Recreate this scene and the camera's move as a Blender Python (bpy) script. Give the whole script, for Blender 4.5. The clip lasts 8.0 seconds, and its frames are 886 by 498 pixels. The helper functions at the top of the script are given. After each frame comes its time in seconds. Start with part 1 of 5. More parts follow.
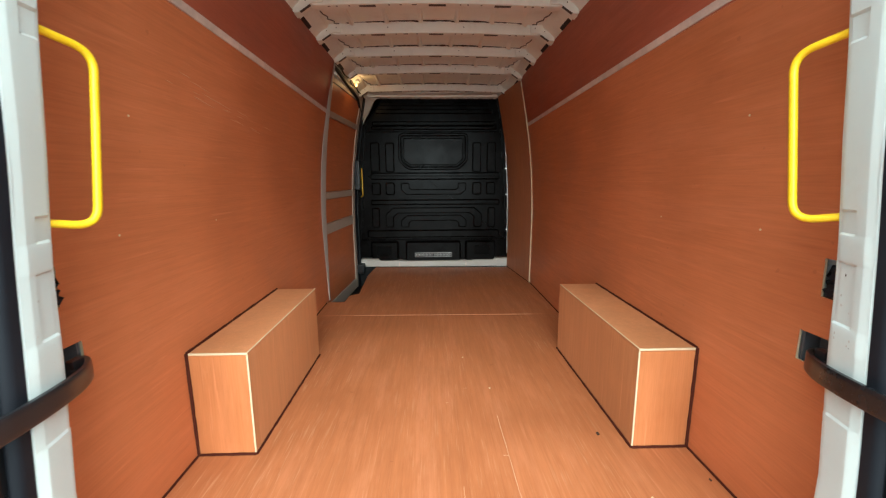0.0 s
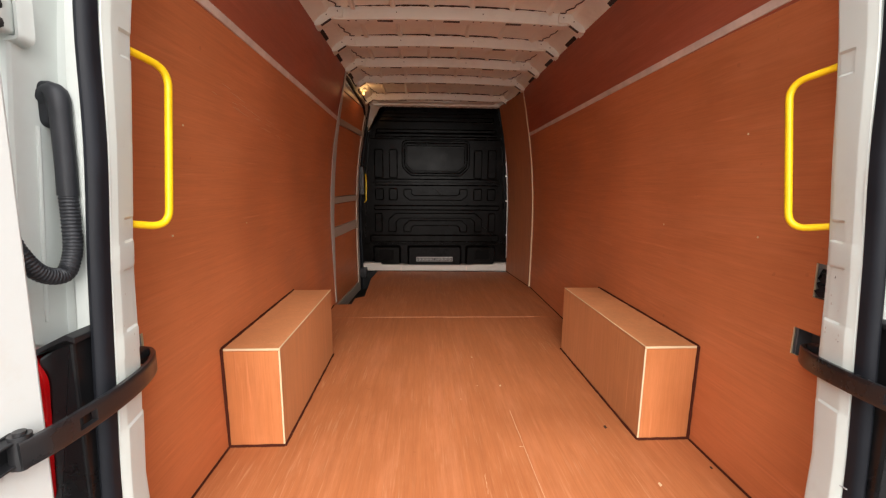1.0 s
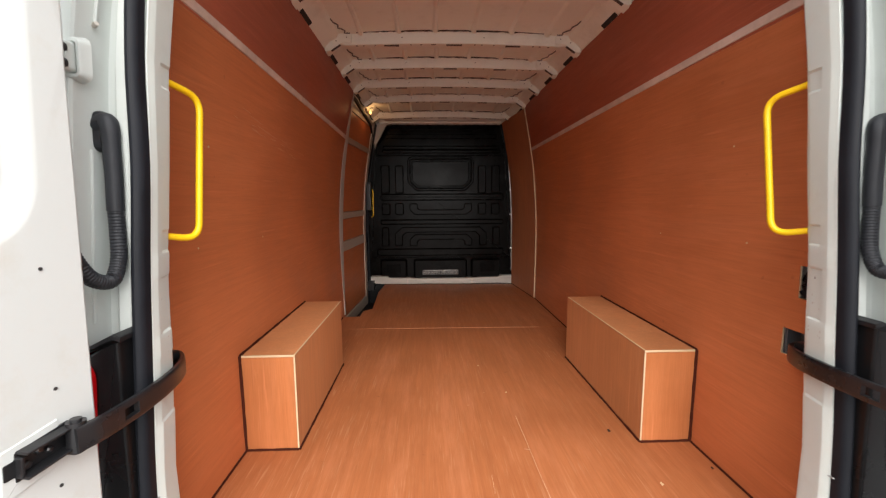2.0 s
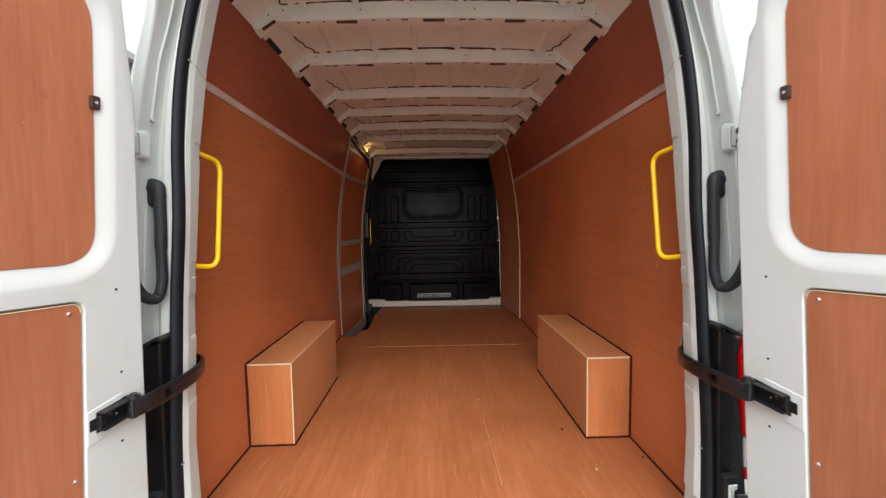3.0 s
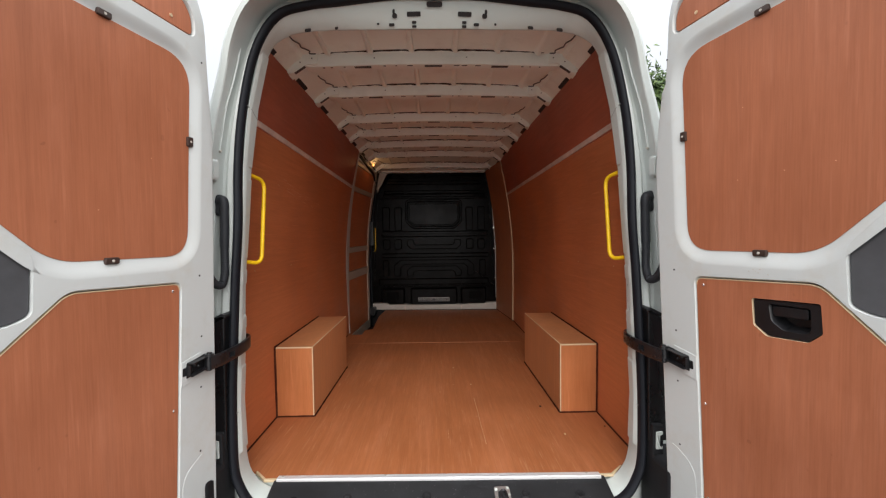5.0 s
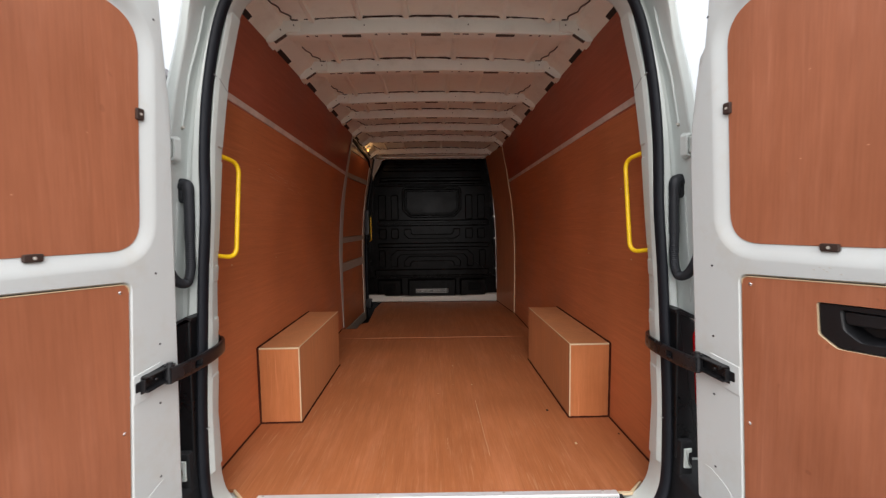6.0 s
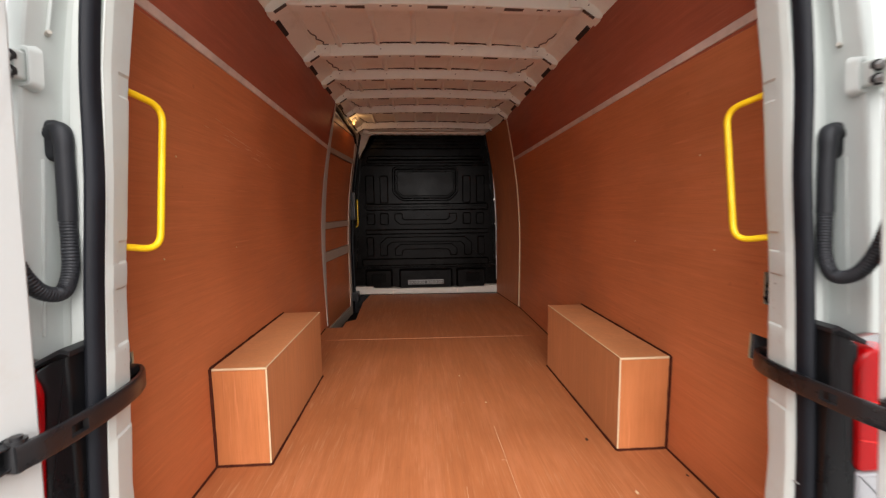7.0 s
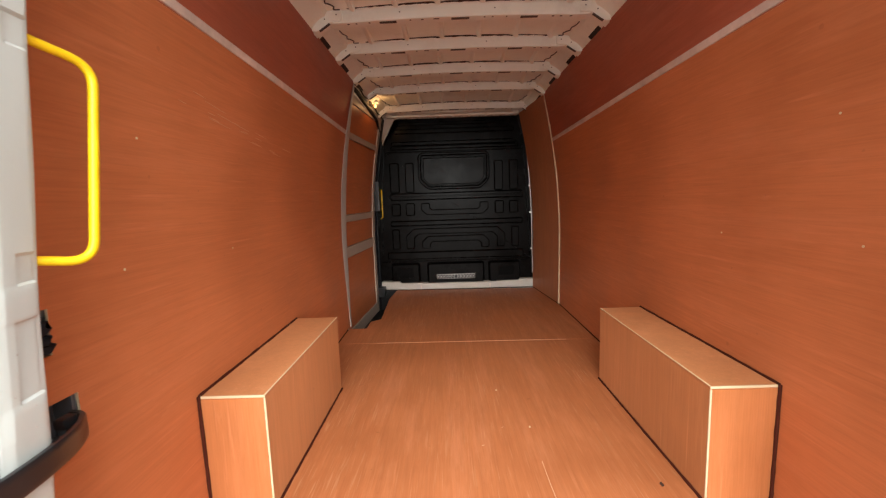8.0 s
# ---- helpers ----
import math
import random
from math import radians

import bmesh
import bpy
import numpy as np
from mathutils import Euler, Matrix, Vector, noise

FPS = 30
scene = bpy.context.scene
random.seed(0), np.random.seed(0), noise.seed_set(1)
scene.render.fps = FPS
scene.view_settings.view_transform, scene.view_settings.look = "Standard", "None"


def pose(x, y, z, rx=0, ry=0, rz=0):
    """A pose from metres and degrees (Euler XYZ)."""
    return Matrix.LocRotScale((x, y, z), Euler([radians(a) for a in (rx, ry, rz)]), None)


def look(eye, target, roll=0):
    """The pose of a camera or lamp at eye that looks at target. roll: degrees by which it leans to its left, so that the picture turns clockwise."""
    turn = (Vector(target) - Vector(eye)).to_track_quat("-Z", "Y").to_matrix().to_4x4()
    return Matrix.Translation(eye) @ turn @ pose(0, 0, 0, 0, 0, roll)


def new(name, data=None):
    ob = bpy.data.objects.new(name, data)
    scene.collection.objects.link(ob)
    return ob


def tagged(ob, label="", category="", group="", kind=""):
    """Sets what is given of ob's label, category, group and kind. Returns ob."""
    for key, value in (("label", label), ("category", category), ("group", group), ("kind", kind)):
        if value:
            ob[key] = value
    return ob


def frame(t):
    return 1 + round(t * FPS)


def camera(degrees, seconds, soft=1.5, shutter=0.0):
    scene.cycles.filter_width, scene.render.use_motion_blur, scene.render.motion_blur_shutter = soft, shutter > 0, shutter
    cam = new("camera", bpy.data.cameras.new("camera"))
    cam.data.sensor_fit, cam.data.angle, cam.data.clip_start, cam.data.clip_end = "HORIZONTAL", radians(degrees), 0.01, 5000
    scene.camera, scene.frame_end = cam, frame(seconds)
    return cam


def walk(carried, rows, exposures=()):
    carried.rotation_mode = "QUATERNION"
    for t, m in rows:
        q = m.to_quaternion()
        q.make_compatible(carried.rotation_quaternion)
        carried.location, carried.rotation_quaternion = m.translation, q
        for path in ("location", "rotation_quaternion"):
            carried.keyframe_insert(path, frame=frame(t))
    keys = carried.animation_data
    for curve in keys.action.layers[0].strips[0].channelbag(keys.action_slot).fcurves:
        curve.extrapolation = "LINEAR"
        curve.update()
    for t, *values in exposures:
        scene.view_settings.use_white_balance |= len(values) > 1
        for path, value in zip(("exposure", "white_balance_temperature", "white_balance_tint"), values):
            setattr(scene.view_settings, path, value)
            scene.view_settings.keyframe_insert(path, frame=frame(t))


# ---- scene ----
cam = camera(95.6, 8.0, soft=1.25, shutter=0.35)
PATH = [
    (0, (-0.042, -0.698, 1.606), (0.014, 1.271, 1.263), -0.3),
    (0.5, (-0.121, -0.778, 1.614), (-0.031, 1.194, 1.293), 0.3),
    (0.8, (-0.145, -0.793, 1.616), (-0.055, 1.181, 1.305), 0.4),
    (1, (-0.158, -0.791, 1.614), (-0.057, 1.181, 1.298), 0.5),
    (1.5, (-0.183, -0.787, 1.602), (-0.086, 1.184, 1.278), 0.4),
    (1.7, (-0.18, -0.812, 1.601), (-0.093, 1.164, 1.304), 0.1),
    (2.8, (-0.047, -1.112, 1.642), (0.004, 0.883, 1.501), -0.9),
    (3, (-0.019, -1.193, 1.643), (0.028, 0.803, 1.521), -1.0),
    (3.5, (-0.013, -1.376, 1.639), (0.035, 0.621, 1.545), -1.0),
    (4, (-0.003, -1.543, 1.645), (0.038, 0.455, 1.565), -0.8),
    (4.5, (-0.001, -1.574, 1.647), (0.036, 0.425, 1.574), -0.6),
    (4.7, (0.0, -1.569, 1.636), (0.038, 0.429, 1.567), -0.6),
    (5.8, (-0.017, -1.443, 1.622), (0.027, 0.553, 1.512), -0.8),
    (6, (-0.002, -1.361, 1.632), (0.046, 0.635, 1.504), -0.7),
    (6.5, (-0.001, -1.149, 1.616), (0.08, 0.842, 1.444), -0.7),
    (6.8, (-0.054, -0.998, 1.598), (0.058, 0.99, 1.414), -0.5),
    (7, (-0.1, -0.874, 1.604), (0.02, 1.113, 1.409), -0.6),
    (7.2, (-0.142, -0.772, 1.614), (-0.031, 1.215, 1.409), -0.6),
    (7.5, (-0.166, -0.654, 1.617), (-0.096, 1.332, 1.39), -1.0),
    (7.8, (-0.147, -0.585, 1.613), (-0.133, 1.399, 1.362), -1.5),
    (8, (-0.096, -0.555, 1.605), (-0.123, 1.43, 1.358), -1.9),
]

EXPOSURES = [(0.0, 2.24, 5600, -5), (0.4, 2.04, 6250, 7), (1.0, 2.00, 6550, 12), (1.7, 1.88, 6500, 12), (3.0, 1.43, 6350, 12), (4.5, 1.01, 6320, 12), (6.0, 1.09, 6300, 13), (7.0, 1.72, 6500, 14), (7.5, 2.04, 6650, 10), (8.0, 2.20, 6400, 9)]
walk(cam, [(t, look(eye, target, roll)) for t, eye, target, roll in PATH], EXPOSURES)

# ---------------------------------------------------------------- light
world = bpy.data.worlds.new("overcast_sky")
scene.world = world
world.use_nodes = True
wn, wl = world.node_tree.nodes, world.node_tree.links
sky = wn.new("ShaderNodeTexSky")
sky.sky_type = "NISHITA"
sky.sun_disc = False
sky.sun_elevation, sky.sun_rotation = radians(20), radians(177)
sky.dust_density, sky.air_density, sky.ozone_density = 6.0, 1.0, 1.0
cloud = wn.new("ShaderNodeMixRGB")
cloud.inputs[0].default_value = 0.92
wl.new(sky.outputs[0], cloud.inputs[1])
# overcast: the sky brightens smoothly from the horizon to the zenith
where_to = wn.new("ShaderNodeTexCoord")
split = wn.new("ShaderNodeSeparateXYZ")
rise = wn.new("ShaderNodeValToRGB")
rise.color_ramp.elements[0].color = (3.6, 3.72, 3.76, 1)
middle = rise.color_ramp.elements.new(0.48)
middle.color = (5.9, 6.05, 6.1, 1)
rise.color_ramp.elements[2].color = (22.5, 22.9, 23.0, 1)
wl.new(where_to.outputs["Generated"], split.inputs[0])
wl.new(split.outputs[2], rise.inputs[0])
wl.new(rise.outputs[0], cloud.inputs[2])
wl.new(cloud.outputs[0], wn["Background"].inputs[0])
wn["Background"].inputs[1].default_value = 0.098

sun_data = bpy.data.lights.new("sun", "SUN")
sun_data.energy, sun_data.angle, sun_data.color = 1.4, radians(60), (1.0, 0.985, 0.96)
sun = new("sun", sun_data)
sun.matrix_world = look((0.6, -10, 5.0), (0, 0, 0))


# ---------------------------------------------------------------- materials
def material(name, base=(0.8, 0.8, 0.8), rough=0.5, metal=0.0, spec=0.5):
    m = bpy.data.materials.new(name)
    m.use_nodes = True
    b = m.node_tree.nodes["Principled BSDF"]
    b.inputs["Base Color"].default_value = (*base, 1)
    b.inputs["Roughness"].default_value = rough
    b.inputs["Metallic"].default_value = metal
    b.inputs["Specular IOR Level"].default_value = spec
    return m


def node(m, kind, **values):
    n = m.node_tree.nodes.new(kind)
    for key, value in values.items():
        n.inputs[key.replace("_", " ")].default_value = value
    return n


def link(m, a, b):
    m.node_tree.links.new(a, b)


def ramp(m, source, stops):
    r = m.node_tree.nodes.new("ShaderNodeValToRGB")
    els = r.color_ramp.elements
    while len(els) < len(stops):
        els.new(0.5)
    for e, (p, c) in zip(els, stops):
        e.position, e.color = p, (*c, 1)
    link(m, source, r.inputs[0])
    return r.outputs[0]


def mix(m, a, b, factor, mode="MIX"):
    n = m.node_tree.nodes.new("ShaderNodeMixRGB")
    n.blend_type = mode
    for slot, value in ((0, factor), (1, a), (2, b)):
        if isinstance(value, (int, float)):
            n.inputs[slot].default_value = value
        elif isinstance(value, tuple):
            n.inputs[slot].default_value = (*value, 1)
        else:
            link(m, value, n.inputs[slot])
    return n.outputs[0]


def coords(m, scale=(1, 1, 1), shift=(0, 0, 0), source="Object"):
    c = m.node_tree.nodes.new("ShaderNodeTexCoord")
    p = m.node_tree.nodes.new("ShaderNodeMapping")
    p.inputs["Scale"].default_value = scale
    p.inputs["Location"].default_value = shift
    link(m, c.outputs[source], p.inputs[0])
    return p.outputs[0]


def noise_at(m, vector, scale, detail=3.0, rough=0.6):
    n = node(m, "ShaderNodeTexNoise", Scale=scale, Detail=detail, Roughness=rough)
    link(m, vector, n.inputs["Vector"])
    return n.outputs["Fac"]


def bump(m, height, strength, distance=0.002):
    n = node(m, "ShaderNodeBump", Strength=strength, Distance=distance)
    link(m, height, n.inputs["Height"])
    link(m, n.outputs[0], m.node_tree.nodes["Principled BSDF"].inputs["Normal"])


def veneer(name, axis, light, dark, rough=0.42, shift=(0, 0, 0), contrast=1.0, scratches=0.0, worn=0.30, spec=0.3):
    """Film-faced plywood: fine streaks along one axis, soft blotches, a few pale scuffs."""
    m = material(name, light, rough, spec=spec)
    centre = [(p + q) / 2 for p, q in zip(light, dark)]
    light = tuple(c + (p - c) * 0.75 * contrast for c, p in zip(centre, light))
    dark = tuple(c + (p - c) * 0.75 * contrast for c, p in zip(centre, dark))
    fine, mid = [230.0] * 3, [48.0] * 3
    fine[axis], mid[axis] = 6.0, 2.4
    soft = [1.6] * 3
    soft[axis] = 0.22
    streak = noise_at(m, coords(m, fine, shift), 1.0, 4.0, 0.65)
    band = noise_at(m, coords(m, mid, shift), 1.0, 3.0, 0.55)
    blotch = noise_at(m, coords(m, (1, 1, 1), shift), 2.3, 4.0, 0.55)
    mean = tuple((a + b) / 2 for a, b in zip(light, dark))
    c1 = ramp(m, streak, [(0.32, tuple(0.91 * v for v in dark)), (0.5, mean), (0.70, tuple(1.06 * v for v in light))])
    c2 = ramp(m, band, [(0.3, tuple(0.8 * v for v in mean)), (0.7, tuple(1.12 * v for v in light))])
    col = mix(m, c1, c2, 0.32)
    # short dark pores along the grain, and a few pin knots
    pore = [520.0] * 3
    pore[axis] = 22.0
    pores = ramp(m, noise_at(m, coords(m, pore, (1.9, 4.4, 2.7)), 1.0, 2.0, 0.5), [(0.58, (0, 0, 0)), (0.72, (1, 1, 1))])
    col = mix(m, col, tuple(0.55 * v for v in dark), mix(m, (0, 0, 0), pores, 0.06 + 0.13 * contrast))
    knots = ramp(m, noise_at(m, coords(m, (1, 1, 1), (8.1, 3.3, 6.2)), 30.0, 1.0, 0.4), [(0.785, (0, 0, 0)), (0.81, (1, 1, 1))])
    col = mix(m, col, tuple(0.6 * v for v in dark), mix(m, (0, 0, 0), knots, 0.40))
    tone = ramp(m, blotch, [(0.3, (0.76, 0.73, 0.71)), (0.7, (1.02, 1.02, 1.02))])
    col = mix(m, col, tone, 0.8, "MULTIPLY")
    scuffs = [9.0] * 3
    scuffs[axis] = 2.0
    scuff = noise_at(m, coords(m, scuffs, (3.1, 1.7, 0.4)), 1.0, 6.0, 0.75)
    scuff = ramp(m, scuff, [(0.66, (0, 0, 0)), (0.80, (1, 1, 1))])
    col = mix(m, col, tuple(min(0.75, v * 1.5 + 0.05) for v in light), mix(m, (0, 0, 0), scuff, 0.35))
    # thin pale wisps along the grain, thicker in some places
    wisp = [75.0] * 3
    wisp[axis] = 3.2
    wisps = ramp(m, noise_at(m, coords(m, wisp, (6.6, 0.9, 3.8)), 1.0, 3.0, 0.6), [(0.58, (0, 0, 0)), (0.74, (1, 1, 1))])
    patchy = ramp(m, noise_at(m, coords(m, (1, 1, 1), (0.4, 9.2, 5.1)), 3.2, 3.0, 0.6), [(0.40, (0.15, 0.15, 0.15)), (0.64, (1, 1, 1))])
    wisps = mix(m, wisps, patchy, 1.0, "MULTIPLY")
    col = mix(m, col, tuple(min(0.78, v * 1.30 + 0.05) for v in light), mix(m, (0, 0, 0), wisps, 0.34))
    # hazy worn patches, and short pale scratches where the sheet is walked on
    haze = ramp(m, noise_at(m, coords(m, soft, (5.3, 2.1, 7.7)), 5.5, 7.0, 0.72), [(0.50, (0, 0, 0)), (0.72, (1, 1, 1))])
    col = mix(m, col, tuple(min(0.75, v * 1.20 + 0.035) for v in light), mix(m, (0, 0, 0), haze, worn))
    if scratches:
        where_worn = ramp(m, noise_at(m, coords(m, (2.2, 0.8, 1.0), (2.2, 0.7, 0)), 1.0, 4.0, 0.6), [(0.42, (0, 0, 0)), (0.62, (1, 1, 1))])
        for wide, long, turn, low in ((150.0, 5.0, 0.0, 0.62), (320.0, 9.0, 0.03, 0.64), (60.0, 6.0, -0.02, 0.70), (90.0, 14.0, 0.5, 0.775)):
            c = m.node_tree.nodes.new("ShaderNodeTexCoord")
            p = m.node_tree.nodes.new("ShaderNodeMapping")
            p.vector_type = "TEXTURE"
            p.inputs["Rotation"].default_value = (0, 0, turn)
            p.inputs["Scale"].default_value = (1.0 / wide, 1.0 / long, 1.0)
            link(m, c.outputs["Object"], p.inputs[0])
            line = ramp(m, noise_at(m, p.outputs[0], 1.0, 2.0, 0.5), [(low, (0, 0, 0)), (low + 0.09, (1, 1, 1))])
            line = mix(m, line, where_worn, 0.75, "MULTIPLY")
            col = mix(m, col, (0.66, 0.40, 0.22), mix(m, (0, 0, 0), line, scratches))
    b = m.node_tree.nodes["Principled BSDF"]
    link(m, col, b.inputs["Base Color"])
    link(m, ramp(m, blotch, [(0.3, (rough - 0.06,) * 3), (0.7, (rough + 0.1,) * 3)]), b.inputs["Roughness"])
    bump(m, streak, 0.12 * contrast, 0.0006)
    return m


def paint(name, base, rough=0.32, dirt=(0.45, 0.40, 0.33), amount=0.12):
    """Body paint with faint orange peel and scattered grime."""
    m = material(name, base, rough)
    v = coords(m)
    grime = ramp(m, noise_at(m, v, 7.0, 8.0, 0.7), [(0.52, (0, 0, 0)), (0.75, (1, 1, 1))])
    b = m.node_tree.nodes["Principled BSDF"]
    link(m, mix(m, base, dirt, mix(m, (0, 0, 0), grime, amount)), b.inputs["Base Color"])
    link(m, ramp(m, grime, [(0, (rough,) * 3), (1, (rough + 0.2,) * 3)]), b.inputs["Roughness"])
    bump(m, noise_at(m, v, 60.0, 2.0), 0.05, 0.001)
    return m


def plastic(name, base, rough=0.5, grain=420.0, strength=0.25, spec=0.4, dust=0.004):
    m = material(name, base, rough, spec=spec)
    v = coords(m)
    b = m.node_tree.nodes["Principled BSDF"]
    wear = noise_at(m, v, 5.0, 6.0, 0.7)
    link(m, ramp(m, wear, [(0.3, tuple(0.8 * c for c in base)), (0.75, tuple(1.35 * c + dust for c in base))]), b.inputs["Base Color"])
    link(m, ramp(m, wear, [(0.3, (rough - 0.08,) * 3), (0.7, (rough + 0.1,) * 3)]), b.inputs["Roughness"])
    bump(m, noise_at(m, v, grain, 2.0), strength, 0.0008)
    return m


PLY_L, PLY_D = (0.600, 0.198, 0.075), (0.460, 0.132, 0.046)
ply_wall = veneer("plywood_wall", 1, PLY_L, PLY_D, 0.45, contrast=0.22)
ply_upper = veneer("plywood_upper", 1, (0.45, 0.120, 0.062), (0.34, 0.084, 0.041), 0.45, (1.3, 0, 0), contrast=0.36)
ply_corner = veneer("plywood_corner", 2, (0.50, 0.200, 0.090), (0.40, 0.140, 0.058), 0.5, contrast=0.5)
ply_floor = veneer("plywood_floor", 1, (0.475, 0.174, 0.066), (0.355, 0.112, 0.038), 0.46, contrast=0.48, scratches=0.28, worn=0.46, spec=0.22)
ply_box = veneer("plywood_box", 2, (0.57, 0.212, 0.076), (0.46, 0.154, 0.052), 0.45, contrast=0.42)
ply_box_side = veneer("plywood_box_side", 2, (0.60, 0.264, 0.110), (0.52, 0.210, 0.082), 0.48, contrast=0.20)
ply_door = veneer("plywood_door", 2, (0.455, 0.162, 0.080), (0.345, 0.113, 0.051), 0.45, contrast=0.44)
ply_edge = material("raw_plywood_edge", (0.60, 0.46, 0.285), 0.75)
white = paint("white_body_paint", (0.56, 0.58, 0.56), dirt=(0.46, 0.39, 0.28), amount=0.30)
white_post = paint("white_post_paint", (0.55, 0.58, 0.548), 0.36, amount=0.2)
# sliding door rails: darker and browner than the white inner paint
rail_paint = paint("tan_rail_paint", (0.43, 0.345, 0.270), 0.5, amount=0.35)
white_in = paint("white_inner_paint", (0.605, 0.65, 0.608), 0.42, amount=0.24)
# cross member, post flange, gusset: a darker, warmer tone than the inner paint
member_white = paint("beige_member_paint", (0.50, 0.46, 0.41), 0.5, amount=0.4)
scratch_pale = material("scratched_film", (0.62, 0.40, 0.24), 0.6, spec=0.2)
scuff_pale = material("scuffed_film", (0.62, 0.30, 0.17), 0.6, spec=0.2)
seam_grey = material("seam_sealant", (0.34, 0.34, 0.33), 0.7)
roof_white = paint("roof_inner_paint", (0.89, 0.895, 0.80), 0.45, amount=0.25)
lamp_black = plastic("lamp_housing_plastic", (0.005, 0.005, 0.0055), 0.30, 420.0, 0.05, 0.3, 0.001)
black_plastic = plastic("black_plastic", (0.009, 0.009, 0.010), 0.38, spec=0.4, dust=0.001)
strap_black = plastic("strap_coating", (0.010, 0.010, 0.011), 0.30, 500.0, 0.08, 0.55, 0.003)
bulk_black = plastic("bulkhead_plastic", (0.0031, 0.0025, 0.0022), 0.28, 300.0, 0.12, 0.075, 0.0006)
rubber = plastic("rubber_seal", (0.008, 0.009, 0.012), 0.55, 200.0, 0.1, 0.2, 0.001)
conduit_rubber = plastic("conduit_rubber", (0.017, 0.018, 0.021), 0.5, 200.0, 0.1, 0.3, 0.001)
brown_sealant = material("brown_sealant", (0.055, 0.013, 0.007), 0.8, spec=0.08)
mastic = material("black_mastic", (0.052, 0.029, 0.022), 0.8, spec=0.15)
step_black = plastic("step_plastic", (0.011, 0.011, 0.012), 0.6, 160.0, 0.5, 0.25)
speck_black = plastic("sill_plastic", (0.040, 0.041, 0.043), 0.5, 160.0, 0.5, 0.35)
speck = ramp(speck_black, noise_at(speck_black, coords(speck_black), 95.0, 2.0, 0.6), [(0.70, (0, 0, 0)), (0.74, (1, 1, 1))])
where = ramp(speck_black, noise_at(speck_black, coords(speck_black), 5.0, 3.0), [(0.45, (0, 0, 0)), (0.65, (1, 1, 1))])
shader = speck_black.node_tree.nodes["Principled BSDF"]
old = shader.inputs["Base Color"].links[0].from_socket
link(speck_black, mix(speck_black, old, (0.5, 0.5, 0.48), mix(speck_black, speck, where, 1.0, "MULTIPLY")), shader.inputs["Base Color"])
grey_plate = plastic("grey_cover_plastic", (0.062, 0.063, 0.067), 0.6, 500.0, 0.05)
clip_brown = plastic("brown_clip_plastic", (0.045, 0.026, 0.020), 0.45)
yellow = plastic("yellow_coating", (0.83, 0.52, 0.006), 0.35, 120.0, 0.05)
shader = yellow.node_tree.nodes["Principled BSDF"]
old = shader.inputs["Base Color"].links[0].from_socket
worn = ramp(yellow, noise_at(yellow, coords(yellow, (1, 1, 0.35)), 55.0, 4.0, 0.65), [(0.64, (0, 0, 0)), (0.68, (1, 1, 1))])
zone = ramp(yellow, noise_at(yellow, coords(yellow), 9.0, 2.0), [(0.50, (0, 0, 0)), (0.60, (1, 1, 1))])
link(yellow, mix(yellow, old, (0.10, 0.07, 0.03), mix(yellow, worn, zone, 1.0, "MULTIPLY")), shader.inputs["Base Color"])
steel = material("bare_steel", (0.62, 0.61, 0.58), 0.38, 0.9)
screw_steel = material("screw_steel", (0.80, 0.79, 0.76), 0.22, 0.9)
brass = material("brass_screw", (0.85, 0.66, 0.42), 0.35, 0.6)
zinc = material("zinc_plate", (0.55, 0.54, 0.50), 0.5, 0.3)
alu = material("aluminium_strip", (0.80, 0.80, 0.79), 0.40, 0.45)
trim_grey = plastic("joint_trim", (0.60, 0.47, 0.40), 0.5, 200.0, 0.03)
chip_grey = material("chipped_primer", (0.48, 0.44, 0.38), 0.7)
dark_void = material("dark_cavity", (0.012, 0.012, 0.013), 0.8)
slot_soft = material("shaded_slot", (0.085, 0.066, 0.055), 0.8)
slot_dark = material("dark_slot", (0.026, 0.023, 0.022), 0.8)
red_lens = material("red_lens", (0.42, 0.003, 0.004), 0.16, spec=0.35)
bright_red = material("red_reflector", (0.75, 0.02, 0.015), 0.12, spec=0.6)
clear_lens = material("clear_lens", (0.42, 0.42, 0.43), 0.15)
label_silver = material("silver_label", (0.42, 0.41, 0.39), 0.5, 0.1)
vent_dark = material("vent_gap", (0.002, 0.002, 0.002), 0.9, spec=0.1)
label_dark = material("label_print", (0.03, 0.03, 0.03), 0.6)


# ---------------------------------------------------------------- mesh helpers
def finish(name, bm, mat, parent=None, angle=35):
    me = bpy.data.meshes.new(name)
    bmesh.ops.recalc_face_normals(bm, faces=bm.faces)
    for f in bm.faces:
        f.smooth = True
    bm.to_mesh(me)
    bm.free()
    me.set_sharp_from_angle(angle=radians(angle))
    for m in (mat if isinstance(mat, (list, tuple)) else [mat]):
        me.materials.append(m)
    ob = new(name, me)
    even = ob.modifiers.new("even_faces", "WEIGHTED_NORMAL")      # wide faces stay flat between their rounded edges
    even.mode, even.weight, even.keep_sharp = "FACE_AREA", 100, True
    if parent is not None:
        ob.parent = parent
    return ob


def part(name, bm, mat, parent, label="", angle=35):
    ob = finish(name, bm, mat, parent, angle)
    return tagged(ob, label) if label else ob


def thing(name, label, category, group="", kind="", at=(0, 0, 0)):
    ob = new(name)
    ob.empty_display_size = 0.05
    ob.location = at
    return tagged(ob, label, category, group, kind)


